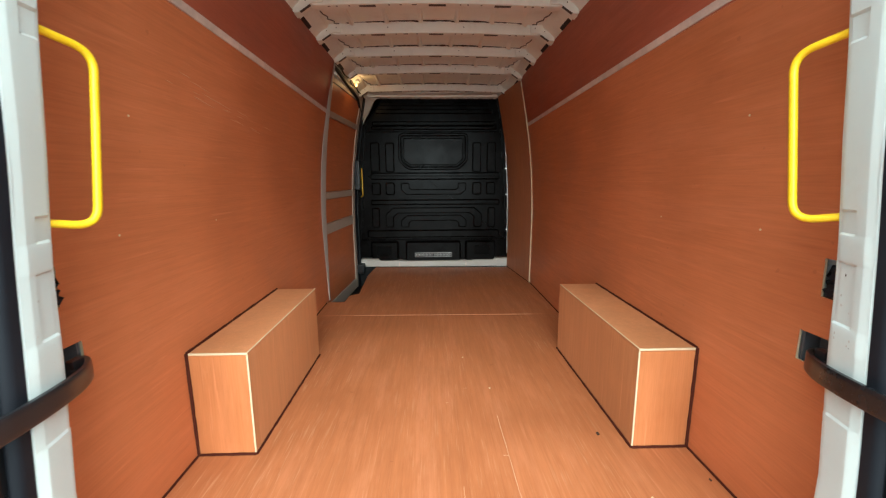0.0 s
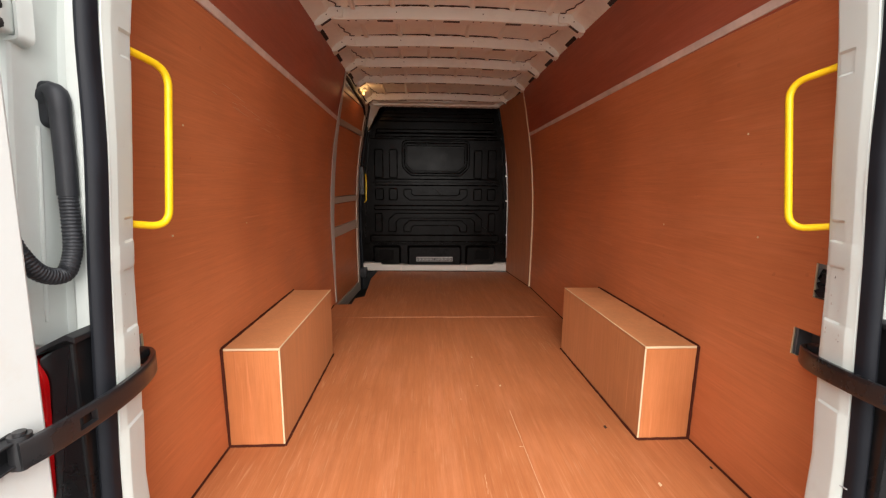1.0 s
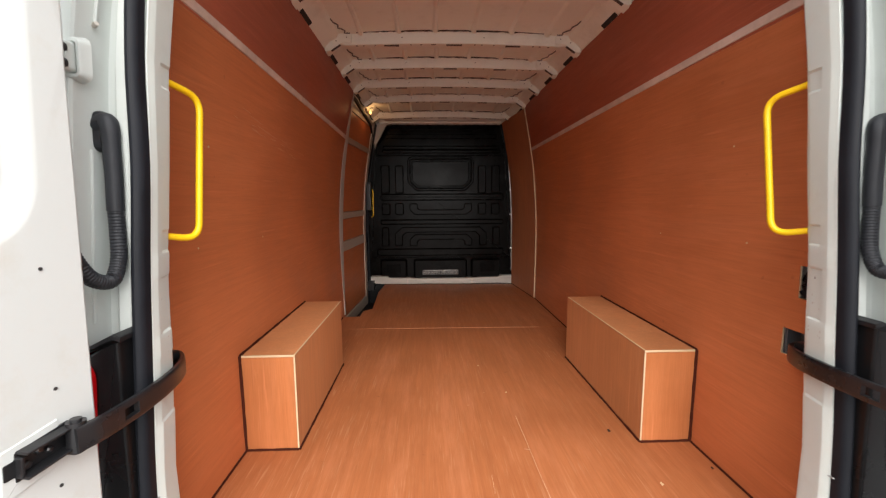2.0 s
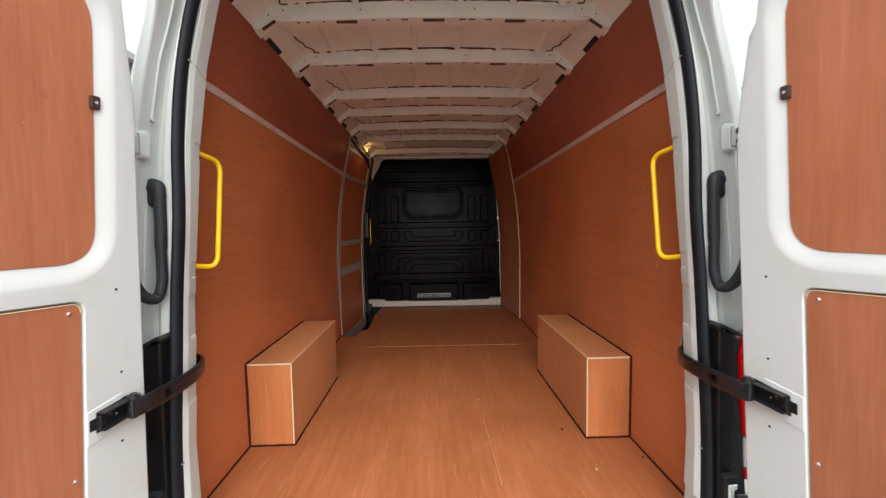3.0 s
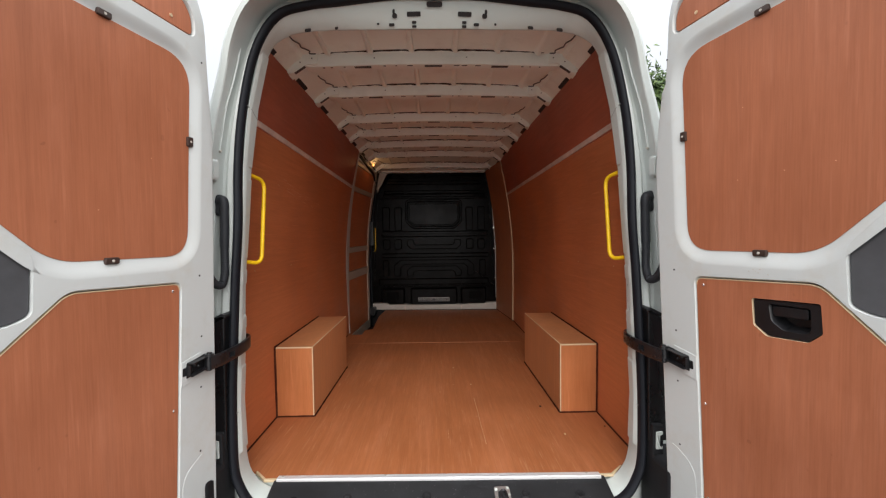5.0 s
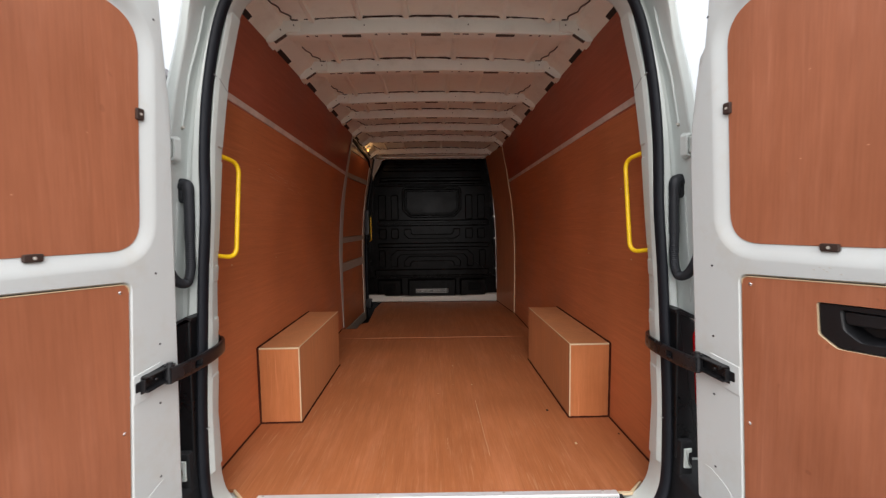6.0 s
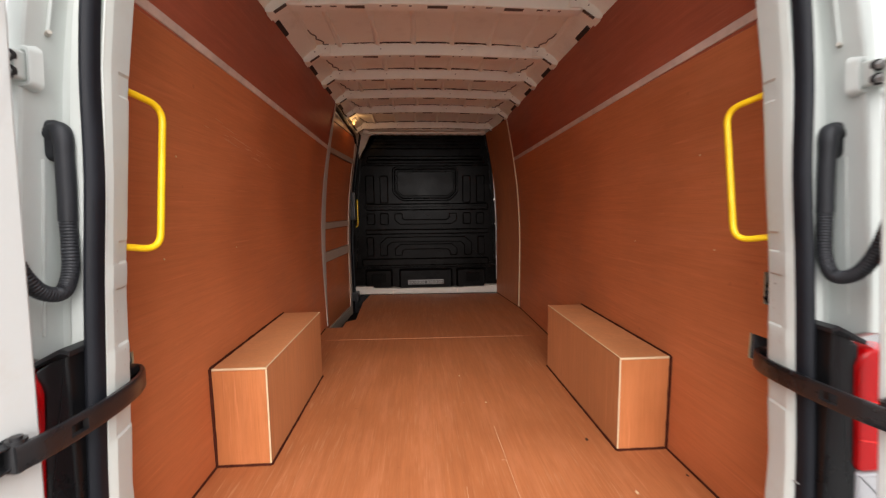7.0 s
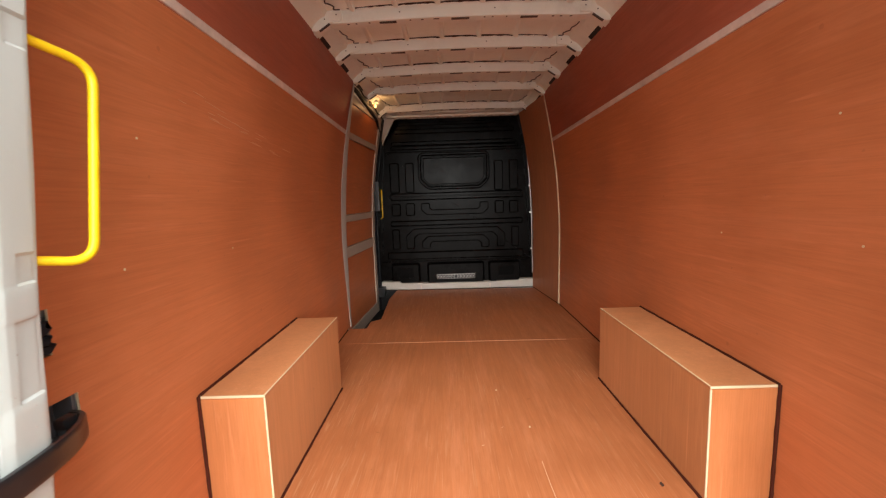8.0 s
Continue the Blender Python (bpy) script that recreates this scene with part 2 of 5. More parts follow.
def box(bm, a, b, bevel=0.0, seg=2, mat=0):
    lo, hi = [min(p, q) for p, q in zip(a, b)], [max(p, q) for p, q in zip(a, b)]
    made = bmesh.ops.create_cube(bm, size=1.0)["verts"]
    for v in made:
        v.co = [lo[i] + (v.co[i] + 0.5) * (hi[i] - lo[i]) for i in range(3)]
    faces = {f for v in made for f in v.link_faces}
    for f in faces:
        f.material_index = mat
    if bevel:
        edges = list({e for f in faces for e in f.edges})
        bmesh.ops.bevel(bm, geom=edges, offset=bevel, segments=seg, affect="EDGES", profile=0.5)
    return bm


def solid(a, b, bevel=0.0, seg=2):
    return box(bmesh.new(), a, b, bevel, seg)


def rounded(points, radius, seg=5):
    """Polygon with its corners rounded; radius is one number or one for each corner."""
    out, n = [], len(points)
    for i, p in enumerate(points):
        r = radius[i] if isinstance(radius, (list, tuple)) else radius
        p = Vector(p)
        a, b = Vector(points[i - 1]) - p, Vector(points[(i + 1) % n]) - p
        r = min(r, a.length * 0.49, b.length * 0.49)
        if r < 1e-5:
            out.append(tuple(p))
            continue
        s, e = p + a.normalized() * r, p + b.normalized() * r
        for k in range(seg + 1):
            t = k / seg
            out.append(tuple((1 - t) ** 2 * s + 2 * t * (1 - t) * p + t * t * e))
    return out


def grow(points, d):
    """Polygon moved outwards by d (inwards: minus)."""
    n = len(points)
    area = sum(points[i - 1][0] * points[i][1] - points[i][0] * points[i - 1][1] for i in range(n))
    sign = 1 if area > 0 else -1
    out = []
    for i in range(n):
        a, b, c = Vector(points[i - 1]), Vector(points[i]), Vector(points[(i + 1) % n])
        t1, t2 = (b - a), (c - b)
        t1 = t1.normalized() if t1.length > 1e-9 else t2.normalized()
        t2 = t2.normalized() if t2.length > 1e-9 else t1
        n1, n2 = Vector((t1.y, -t1.x)) * sign, Vector((t2.y, -t2.x)) * sign
        m = n1 + n2
        m = m / max(0.3, m.length_squared / 2) if m.length > 1e-6 else n1
        out.append(tuple(b + m * d))
    return out


def ring_faces(bm, loops, closed=True, mat=0):
    """Skin between loops of equal length."""
    rows = [[bm.verts.new(p) for p in loop] for loop in loops]
    n = len(rows[0])
    for r0, r1 in zip(rows, rows[1:]):
        for i in range(n if closed else n - 1):
            j = (i + 1) % n
            f = bm.faces.new((r0[i], r0[j], r1[j], r1[i]))
            f.material_index = mat
    return rows


def fill_with_holes(bm, loops, mat=0):
    """A flat face with holes: the first loop is the outline."""
    edges = []
    for loop in loops:
        vs = [bm.verts.new(p) for p in loop]
        edges += [bm.edges.new((vs[i - 1], vs[i])) for i in range(len(vs))]
    made = bmesh.ops.triangle_fill(bm, use_beauty=True, use_dissolve=False, edges=edges)["geom"]
    for f in made:
        if isinstance(f, bmesh.types.BMFace):
            f.material_index = mat


def slab(poly, place, w0, w1, edge=0.0, bm=None):
    """A plate: polygon (a, b) from w0 to w1 (its face), with a small rounded rim at the face."""
    bm = bm or bmesh.new()
    d = 1 if w1 > w0 else -1
    loops = [[place(a, b, w0) for a, b in poly]]
    if edge:
        loops.append([place(a, b, w1 - d * edge) for a, b in poly])
        loops.append([place(a, b, w1 - d * edge * 0.3) for a, b in grow(poly, -edge * 0.3)])
        inner = grow(poly, -edge)
    else:
        inner = poly
    loops.append([place(a, b, w1) for a, b in inner])
    rows = ring_faces(bm, loops)
    bm.faces.new(rows[0])
    bm.faces.new(rows[-1])
    return bm


def tube(points, radius, seg=12, caps=True, bm=None, flat=1.0):
    """Round bar along a line of points; radius is one number or one a point."""
    bm = bm or bmesh.new()
    pts = [Vector(p) for p in points]
    loops, side = [], None
    for i, p in enumerate(pts):
        t = (pts[min(i + 1, len(pts) - 1)] - pts[max(i - 1, 0)]).normalized()
        if side is None:
            side = t.cross(Vector((0, 0, 1)))
            side = side if side.length > 0.1 else t.cross(Vector((1, 0, 0)))
        side = (side - t * side.dot(t)).normalized()
        up = t.cross(side)
        r = radius[i] if isinstance(radius, (list, tuple)) else radius
        loops.append([p + side * r * math.cos(a) + up * r * flat * math.sin(a) for a in (2 * math.pi * k / seg for k in range(seg))])
    rows = ring_faces(bm, loops)
    if caps:
        bm.faces.new(rows[0])
        bm.faces.new(rows[-1])
    return bm


def bend(points, radius, seg=6):
    """Line through points with rounded corners."""
    pts = [Vector(p) for p in points]
    out = [pts[0]]
    for a, p, b in zip(pts, pts[1:], pts[2:]):
        r = min(radius, (a - p).length * 0.49, (b - p).length * 0.49)
        s, e = p + (a - p).normalized() * r, p + (b - p).normalized() * r
        out += [(1 - t) ** 2 * s + 2 * t * (1 - t) * p + t * t * e for t in (k / seg for k in range(seg + 1))]
    return out + [pts[-1]]


def spline(points, n):
    """Smooth line through points, n steps between each two."""
    p = [Vector(q) for q in points]
    p = [2 * p[0] - p[1], *p, 2 * p[-1] - p[-2]]
    out = []
    for i in range(1, len(p) - 2):
        for k in range(n):
            t = k / n
            out.append(0.5 * (2 * p[i] + (p[i + 1] - p[i - 1]) * t + (2 * p[i - 1] - 5 * p[i] + 4 * p[i + 1] - p[i + 2]) * t * t
                              + (3 * p[i] - p[i - 1] - 3 * p[i + 1] + p[i + 2]) * t ** 3))
    return out + [p[-2]]


# ---------------------------------------------------------------- measures of the van
FLOOR = 0.65
REAR_X = 0.006          # centre line at the rear
FRONT = 3.70            # bulkhead
FRONT_X = -0.015        # centre line at the bulkhead
PROFILE = [(0.872, 0.65), (0.876, 1.10), (0.874, 1.40), (0.850, 1.77), (0.808, 2.08), (0.738, 2.46)]   # half width, height


SMOOTH_PROFILE = [(v.x, v.y) for v in spline([(x, z, 0) for x, z in PROFILE], 5)]


def side_x(z):
    for (x0, z0), (x1, z1) in zip(SMOOTH_PROFILE, SMOOTH_PROFILE[1:]):
        if z <= z1:
            break
    return x0 + (x1 - x0) * (z - z0) / (z1 - z0)


# ---------------------------------------------------------------- ground
def ground_mesh():
    bm = bmesh.new()
    rows = [[bm.verts.new((x, y, 0.0)) for x in (-400, -30, -6, 0, 6, 30, 400)] for y in (-400, -30, -6, 0, 6, 30, 400)]
    for r0, r1 in zip(rows, rows[1:]):
        for i in range(len(r0) - 1):
            bm.faces.new((r0[i], r0[i + 1], r1[i + 1], r1[i]))
    return bm


asphalt = material("asphalt", (0.12, 0.12, 0.115), 0.9)
stone = noise_at(asphalt, coords(asphalt), 140.0, 3.0)
patch = noise_at(asphalt, coords(asphalt), 0.7, 5.0)
link(asphalt, mix(asphalt, ramp(asphalt, stone, [(0.3, (0.105, 0.102, 0.098)), (0.75, (0.185, 0.181, 0.175))]),
                  ramp(asphalt, patch, [(0.3, (0.75, 0.75, 0.75)), (0.7, (1, 1, 1))]), 1.0, "MULTIPLY"),
     asphalt.node_tree.nodes["Principled BSDF"].inputs["Base Color"])
bump(asphalt, stone, 0.6, 0.004)
ground = tagged(finish("ground", ground_mesh(), asphalt), "grey worn asphalt yard under the van", "ground", kind="structure")

# ---------------------------------------------------------------- load floor
floor = thing("floor", "reddish brown plywood load floor with a cross joint", "floor", kind="structure")


def flat(a, b, w):
    return (a, b, w)


REAR_PLY = [(-0.868, 0.10), (-0.755, 0.10), (-0.70, 0.045), (0.705, 0.03), (0.765, 0.085), (0.868, 0.085), (0.868, 2.036), (-0.868, 2.066)]
FRONT_PLY = [(-0.868, 2.069), (0.868, 2.039), (0.876, 2.95), (0.80, 3.60), (-0.66, 3.66), (-0.69, 3.28), (-0.662, 2.62), (-0.735, 2.56), (-0.735, 2.39), (-0.868, 2.39)]
part("floor_panel", slab(REAR_PLY, flat, FLOOR - 0.014, FLOOR, 0.0015), ply_floor, floor)
part("floor_panel", slab(FRONT_PLY, flat, FLOOR - 0.014, FLOOR, 0.0015), ply_floor, floor)
part("subfloor", solid((-0.66, 0.046, 0.55), (0.93, 3.70, FLOOR - 0.018)), white_in, floor, "white painted steel subfloor")
part("subfloor_edge", solid((-0.93, 0.046, 0.55), (-0.66, 2.37, FLOOR - 0.018)), white_in, floor)
# pale edge at the joint between the sheets
part("joint_line", slab([(-0.60, 2.0625), (0.67, 2.0400), (0.67, 2.0414), (-0.60, 2.0638)], flat, FLOOR - 0.005, FLOOR + 0.0008), scuff_pale, floor, "pale raw plywood edge at the sheet joint")

for x, y, r, m in ((0.582, 0.668, 0.006, mastic), (0.12, 1.35, 0.004, ply_edge), (0.22, 1.02, 0.004, ply_edge), (0.845, 0.42, 0.004, mastic), (0.62, 0.35, 0.005, ply_edge)):
    part("fleck", slab(rounded([(x - r, y - 2 * r), (x + r, y - r), (x + 0.6 * r, y + 2 * r), (x - r, y + r)], r * 0.5, 2), flat, FLOOR - 0.001, FLOOR + 0.0008), m, floor)

for x0, y0, x1, y1, r in ((0.224, 0.270, 0.219, 0.800, 0.0011), (0.203, 0.560, 0.222, 0.556, 0.0009), (0.050, 0.330, 0.052, 0.420, 0.0008), (0.100, 1.02, 0.112, 1.025, 0.0010), (0.010, 0.90, 0.022, 0.905, 0.0009)):
    n = 9
    run = [(x0 + (x1 - x0) * k / n + random.uniform(-0.0012, 0.0012), y0 + (y1 - y0) * k / n, FLOOR + 0.0001) for k in range(n + 1)]
    part("scratch", tube(run, [r * random.uniform(0.3, 1.0) for _ in run], 6), scratch_pale, floor, "pale scratch in the film")
part("raw_corner", slab([(-0.760, 0.094), (-0.702, 0.036), (-0.640, 0.036), (-0.640, 0.0445), (-0.6985, 0.0445), (-0.7545, 0.0985)], flat, FLOOR - 0.012, FLOOR - 0.001), ply_edge, floor, "pale splintered plywood edge")
part("raw_corner", slab([(0.772, 0.080), (0.708, 0.021), (0.645, 0.021), (0.645, 0.0285), (0.7035, 0.0285), (0.7665, 0.0835)], flat, FLOOR - 0.012, FLOOR - 0.001), ply_edge, floor, "pale splintered plywood edge")

step_well = thing("step_well", "dark recessed plastic entry step by the sliding door", "step", kind="structure")
bm = bmesh.new()
box(bm, (-1.02, 2.36, 0.40), (-0.64, 3.72, 0.43))
box(bm, (-0.665, 2.37, 0.43), (-0.645, 3.70, 0.634))
box(bm, (-1.02, 2.35, 0.43), (-0.66, 2.37, 0.634))
box(bm, (-1.02, 3.70, 0.43), (-0.66, 3.72, 0.634))
part("tread", bm, step_black, step_well)

# ---------------------------------------------------------------- side walls


def wall_sheet(side, y0, y1, z0, z1, holes=(), inset=0.0, thick=0.006, lean=None):
    """A curved plywood sheet standing along the van; holes are (y0, y1, z0, z1)."""
    ys = sorted({y0, y1, *[h[i] for h in holes for i in (0, 1) if y0 < h[i] < y1]})
    zs = sorted({z0, z1, *[h[i] for h in holes for i in (2, 3) if z0 < h[i] < z1], *[z for x, z in SMOOTH_PROFILE if z0 + 0.02 < z < z1 - 0.02]})
    bm = bmesh.new()

    def at(y, z, w):
        x = side_x(min(z, 2.46)) - inset - w
        if lean:
            x -= lean * (y - y0) / (y1 - y0)
        return (side * x, y, z)
    front = {(y, z): bm.verts.new(at(y, z, 0)) for y in ys for z in zs}
    back = {(y, z): bm.verts.new(at(y, z, -thick)) for y in ys for z in zs}
    cells = set()
    for i in range(len(ys) - 1):
        for j in range(len(zs) - 1):
            cy, cz = (ys[i] + ys[i + 1]) / 2, (zs[j] + zs[j + 1]) / 2
            if not any(h[0] < cy < h[1] and h[2] < cz < h[3] for h in holes):
                cells.add((i, j))
    for i, j in cells:
        k = [(ys[i], zs[j]), (ys[i + 1], zs[j]), (ys[i + 1], zs[j + 1]), (ys[i], zs[j + 1])]
        bm.faces.new([front[q] for q in k])
        bm.faces.new([back[q] for q in reversed(k)])
        for (a, b), other in (((0, 1), (i, j - 1)), ((1, 2), (i + 1, j)), ((2, 3), (i, j + 1)), ((3, 0), (i - 1, j))):
            if other not in cells:
                f = bm.faces.new((front[k[a]], front[k[b]], back[k[b]], back[k[a]]))
                f.material_index = 1
    bmesh.ops.delete(bm, geom=[v for v in bm.verts if not v.link_faces], context="VERTS")
    return bm


def strip_on_wall(side, y0, y1, za0, za1, height, proud):
    """Flat cover strip that follows the wall; za0, za1: lower edge at both ends."""
    bm = bmesh.new()
    loops = []
    for k in range(9):
        t = k / 8
        y, z = y0 + (y1 - y0) * t, za0 + (za1 - za0) * t
        xa, xb = side_x(z), side_x(z + height)
        loops.append([(side * (xa + 0.004), y, z), (side * (xa - proud), y, z + 0.003), (side * (xb - proud), y, z + height - 0.003), (side * (xb + 0.004), y, z + height)])
    rows = ring_faces(bm, loops)
    bm.faces.new(rows[0])
    bm.faces.new(rows[-1])
    return bm


for side, tag, y1, joint in ((-1, "left", 2.45, 2.105), (1, "right", 2.93, 2.075)):
    wall = thing("wall_" + tag, "reddish brown plywood lining with a pale horizontal joint strip", "wall", kind="structure")
    holes = [(0.0, 0.231, 1.155, 1.232), (0.0, 0.192, 1.328, 1.420)]
    part("lower_panel", wall_sheet(side, 0.10, y1, FLOOR + 0.004, joint + 0.0125, holes), [ply_wall, ply_edge], wall)
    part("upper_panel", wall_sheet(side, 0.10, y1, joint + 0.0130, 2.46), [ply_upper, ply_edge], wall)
    part("joint_strip", strip_on_wall(side, 0.10, y1, joint + 0.023, joint - 0.020, 0.030, 0.004), trim_grey, wall, "pale greyish pink joint strip")
    part("corner_sealant", tube([(side * 0.869, 0.11, FLOOR + 0.001), (side * 0.869, 2.36, FLOOR + 0.001)], 0.0045, 6), brown_sealant, wall, "dark sealant bead along the floor")
    # outer skin behind the lining
    bm = bmesh.new()
    loops = []
    for x, z in [(0.98, 0.30), (0.985, 0.9), (0.985, 1.3), (0.96, 1.8), (0.91, 2.2), (0.85, 2.5), (0.72, 2.66)]:
        y_to = 2.42 if side < 0 and z < 2.5 else 3.75
        loops.append([(side * x, 0.16, z), (side * x, y_to, z)])
    ring_faces(bm, loops, closed=False)
    bmesh.ops.solidify(bm, geom=bm.faces[:], thickness=0.004)
    part("outer_skin", bm, white, wall, "white painted steel outer side")
    # screw heads and flecks on the sheet
    for y, z in ((0.871, 1.455), (0.384, 1.463), (0.445, 1.777)):
        bm = bmesh.new()
        x = side_x(z)
        tube([(side * (x + 0.002), y, z), (side * (x - 0.0015), y, z)], 0.0032, 8, bm=bm)
        part("screw", bm, ply_edge, wall)

# pale scuffs across the left lining
scuff_rng = random.Random(4)
for k in range(18):
    y, run = scuff_rng.uniform(0.55, 1.35), scuff_rng.uniform(0.03, 0.13)
    z = 1.93 - 0.13 * (y - 0.55) + scuff_rng.uniform(-0.03, 0.03)
    line = [(-(side_x(z - 0.10 * run * q) - 0.0002), y + run * q, z - 0.10 * run * q + scuff_rng.uniform(-0.001, 0.001)) for q in (0.0, 0.35, 0.7, 1.0)]
    part("scuff", tube(line, [0.0004, 0.0013, 0.0010, 0.0004], 6), scuff_pale, bpy.data.objects["wall_left"], "pale scuff in the film")

# angled front panel on the right
wall_front = thing("wall_front_right", "brown plywood corner lining angled in to the bulkhead", "wall", kind="structure")
part("panel", wall_sheet(1, 2.935, 3.64, FLOOR + 0.004, 2.44, inset=0.010, lean=0.075), [ply_corner, ply_edge], wall_front)
bm = bmesh.new()
ring_faces(bm, [[(x - 0.011, 2.93, z), (x - 0.006, 2.926, z), (x + 0.001, 2.93, z), (x - 0.004, 2.935, z)] for x, z in SMOOTH_PROFILE if z < 2.45])
part("raw_edge", bm, ply_edge, wall_front, "pale raw plywood edge")
bm = bmesh.new()
tube([(0.790, 3.662, 0.80), (0.782, 3.662, 1.44), (0.766, 3.662, 1.72), (0.742, 3.662, 2.02)], 0.006, 8, bm=bm)
part("corner_sealant", tube([(0.869, 2.36, FLOOR + 0.001), (side_x(FLOOR) - 0.003, 2.92, FLOOR + 0.001), (side_x(FLOOR) - 0.012, 2.95, FLOOR + 0.001), (side_x(FLOOR) - 0.085, 3.63, FLOOR + 0.001)], 0.0045, 6), brown_sealant, wall_front, "dark sealant bead along the floor")
part("edge_rail", bm, steel, wall_front, "bare metal edge rail")
for z in (1.97, 1.712, 1.440, 1.06):
    x = 0.752 + 0.03 * (1.97 - z)
    part("bolt", tube([(x, 3.665, z), (x - 0.004, 3.640, z)], 0.0085, 6), steel, wall_front)

# dark recesses behind the cut-outs
for side in (-1, 1):
    recess = thing("strap_recess", "dark recess cut into the plywood for the check strap", "recess", kind="structure")
    bm = bmesh.new()
    box(bm, (side * 0.925, 0.09, 1.140), (side * 0.955, 0.26, 1.232))
    box(bm, (side * 0.884, 0.222, 1.140), (side * 0.955, 0.230, 1.232))
    part("pocket", bm, grey_plate, recess)
    latch = thing("striker_recess", "cut-out with a worn steel striker behind the door post", "striker", kind="structure")
    bm = bmesh.new()
    box(bm, (side * 0.905, 0.05, 1.300), (side * 0.93, 0.262, 1.450))
    box(bm, (side * 0.882, 0.246, 1.300), (side * 0.905, 0.262, 1.450))
    box(bm, (side * 0.882, 0.05, 1.424), (side * 0.905, 0.246, 1.450))
    box(bm, (side * 0.882, 0.05, 1.300), (side * 0.905, 0.246, 1.324))
    part("backing", bm, zinc, latch)
    def cp(a, b, w, side=side):
        return (side * (0.905 - w), a, b)
    bm = bmesh.new()
    rim = rounded([(0.110, 1.332), (0.232, 1.332), (0.232, 1.416), (0.110, 1.416)], 0.006, 3)
    eye = rounded([(0.160, 1.356), (0.178, 1.342), (0.204, 1.346), (0.212, 1.362), (0.190, 1.374), (0.206, 1.388), (0.200, 1.404), (0.172, 1.404), (0.160, 1.386)], 0.004, 3)
    fill_with_holes(bm, [[cp(a, b, 0.010) for a, b in rim], [cp(a, b, 0.010) for a, b in eye]])
    ring_faces(bm, [[cp(a, b, w) for a, b in rim] for w in (0.0, 0.010)])
    ring_faces(bm, [[cp(a, b, w) for a, b in eye] for w in (0.0, 0.010)])
    part("catch_plate", bm, zinc, latch)
    part("catch_hole", slab(eye, cp, 0.0, 0.003), dark_void, latch)
    bm = tube(bend([(side * 0.915, 0.150, 1.345), (side * 0.872, 0.150, 1.345), (side * 0.872, 0.150, 1.395), (side * 0.915, 0.150, 1.395)], 0.01), 0.006, 8)
    part("loop", bm, steel, latch)
    # torn rubber buffers that stick out of the cut-out
    reach = 0.012 if side < 0 else 0.0
    for z, high, out in ((1.340, 0.030, 0.862), (1.376, 0.022, 0.866)):
        pad_line = rounded([(0.105, z), (0.165 + reach, z - 0.006), (0.182 + reach, z + high * 0.35), (0.168 + reach, z + high * 0.55), (0.176 + reach, z + high), (0.105, z + high * 0.9)], 0.004, 3)
        part("rubber_buffer", slab(pad_line, lambda a, b, w: (side * (0.905 - w), a, b), 0.0, 0.905 - out, 0.004), rubber, latch, "torn black rubber buffer")

# ---------------------------------------------------------------- roof
RIBS = [(0.524, 2.496), (0.980, 2.496), (1.560, 2.496), (1.985, 2.496), (2.440, 2.494), (2.890, 2.486), (3.425, 2.452)]
RIB_W = 0.060


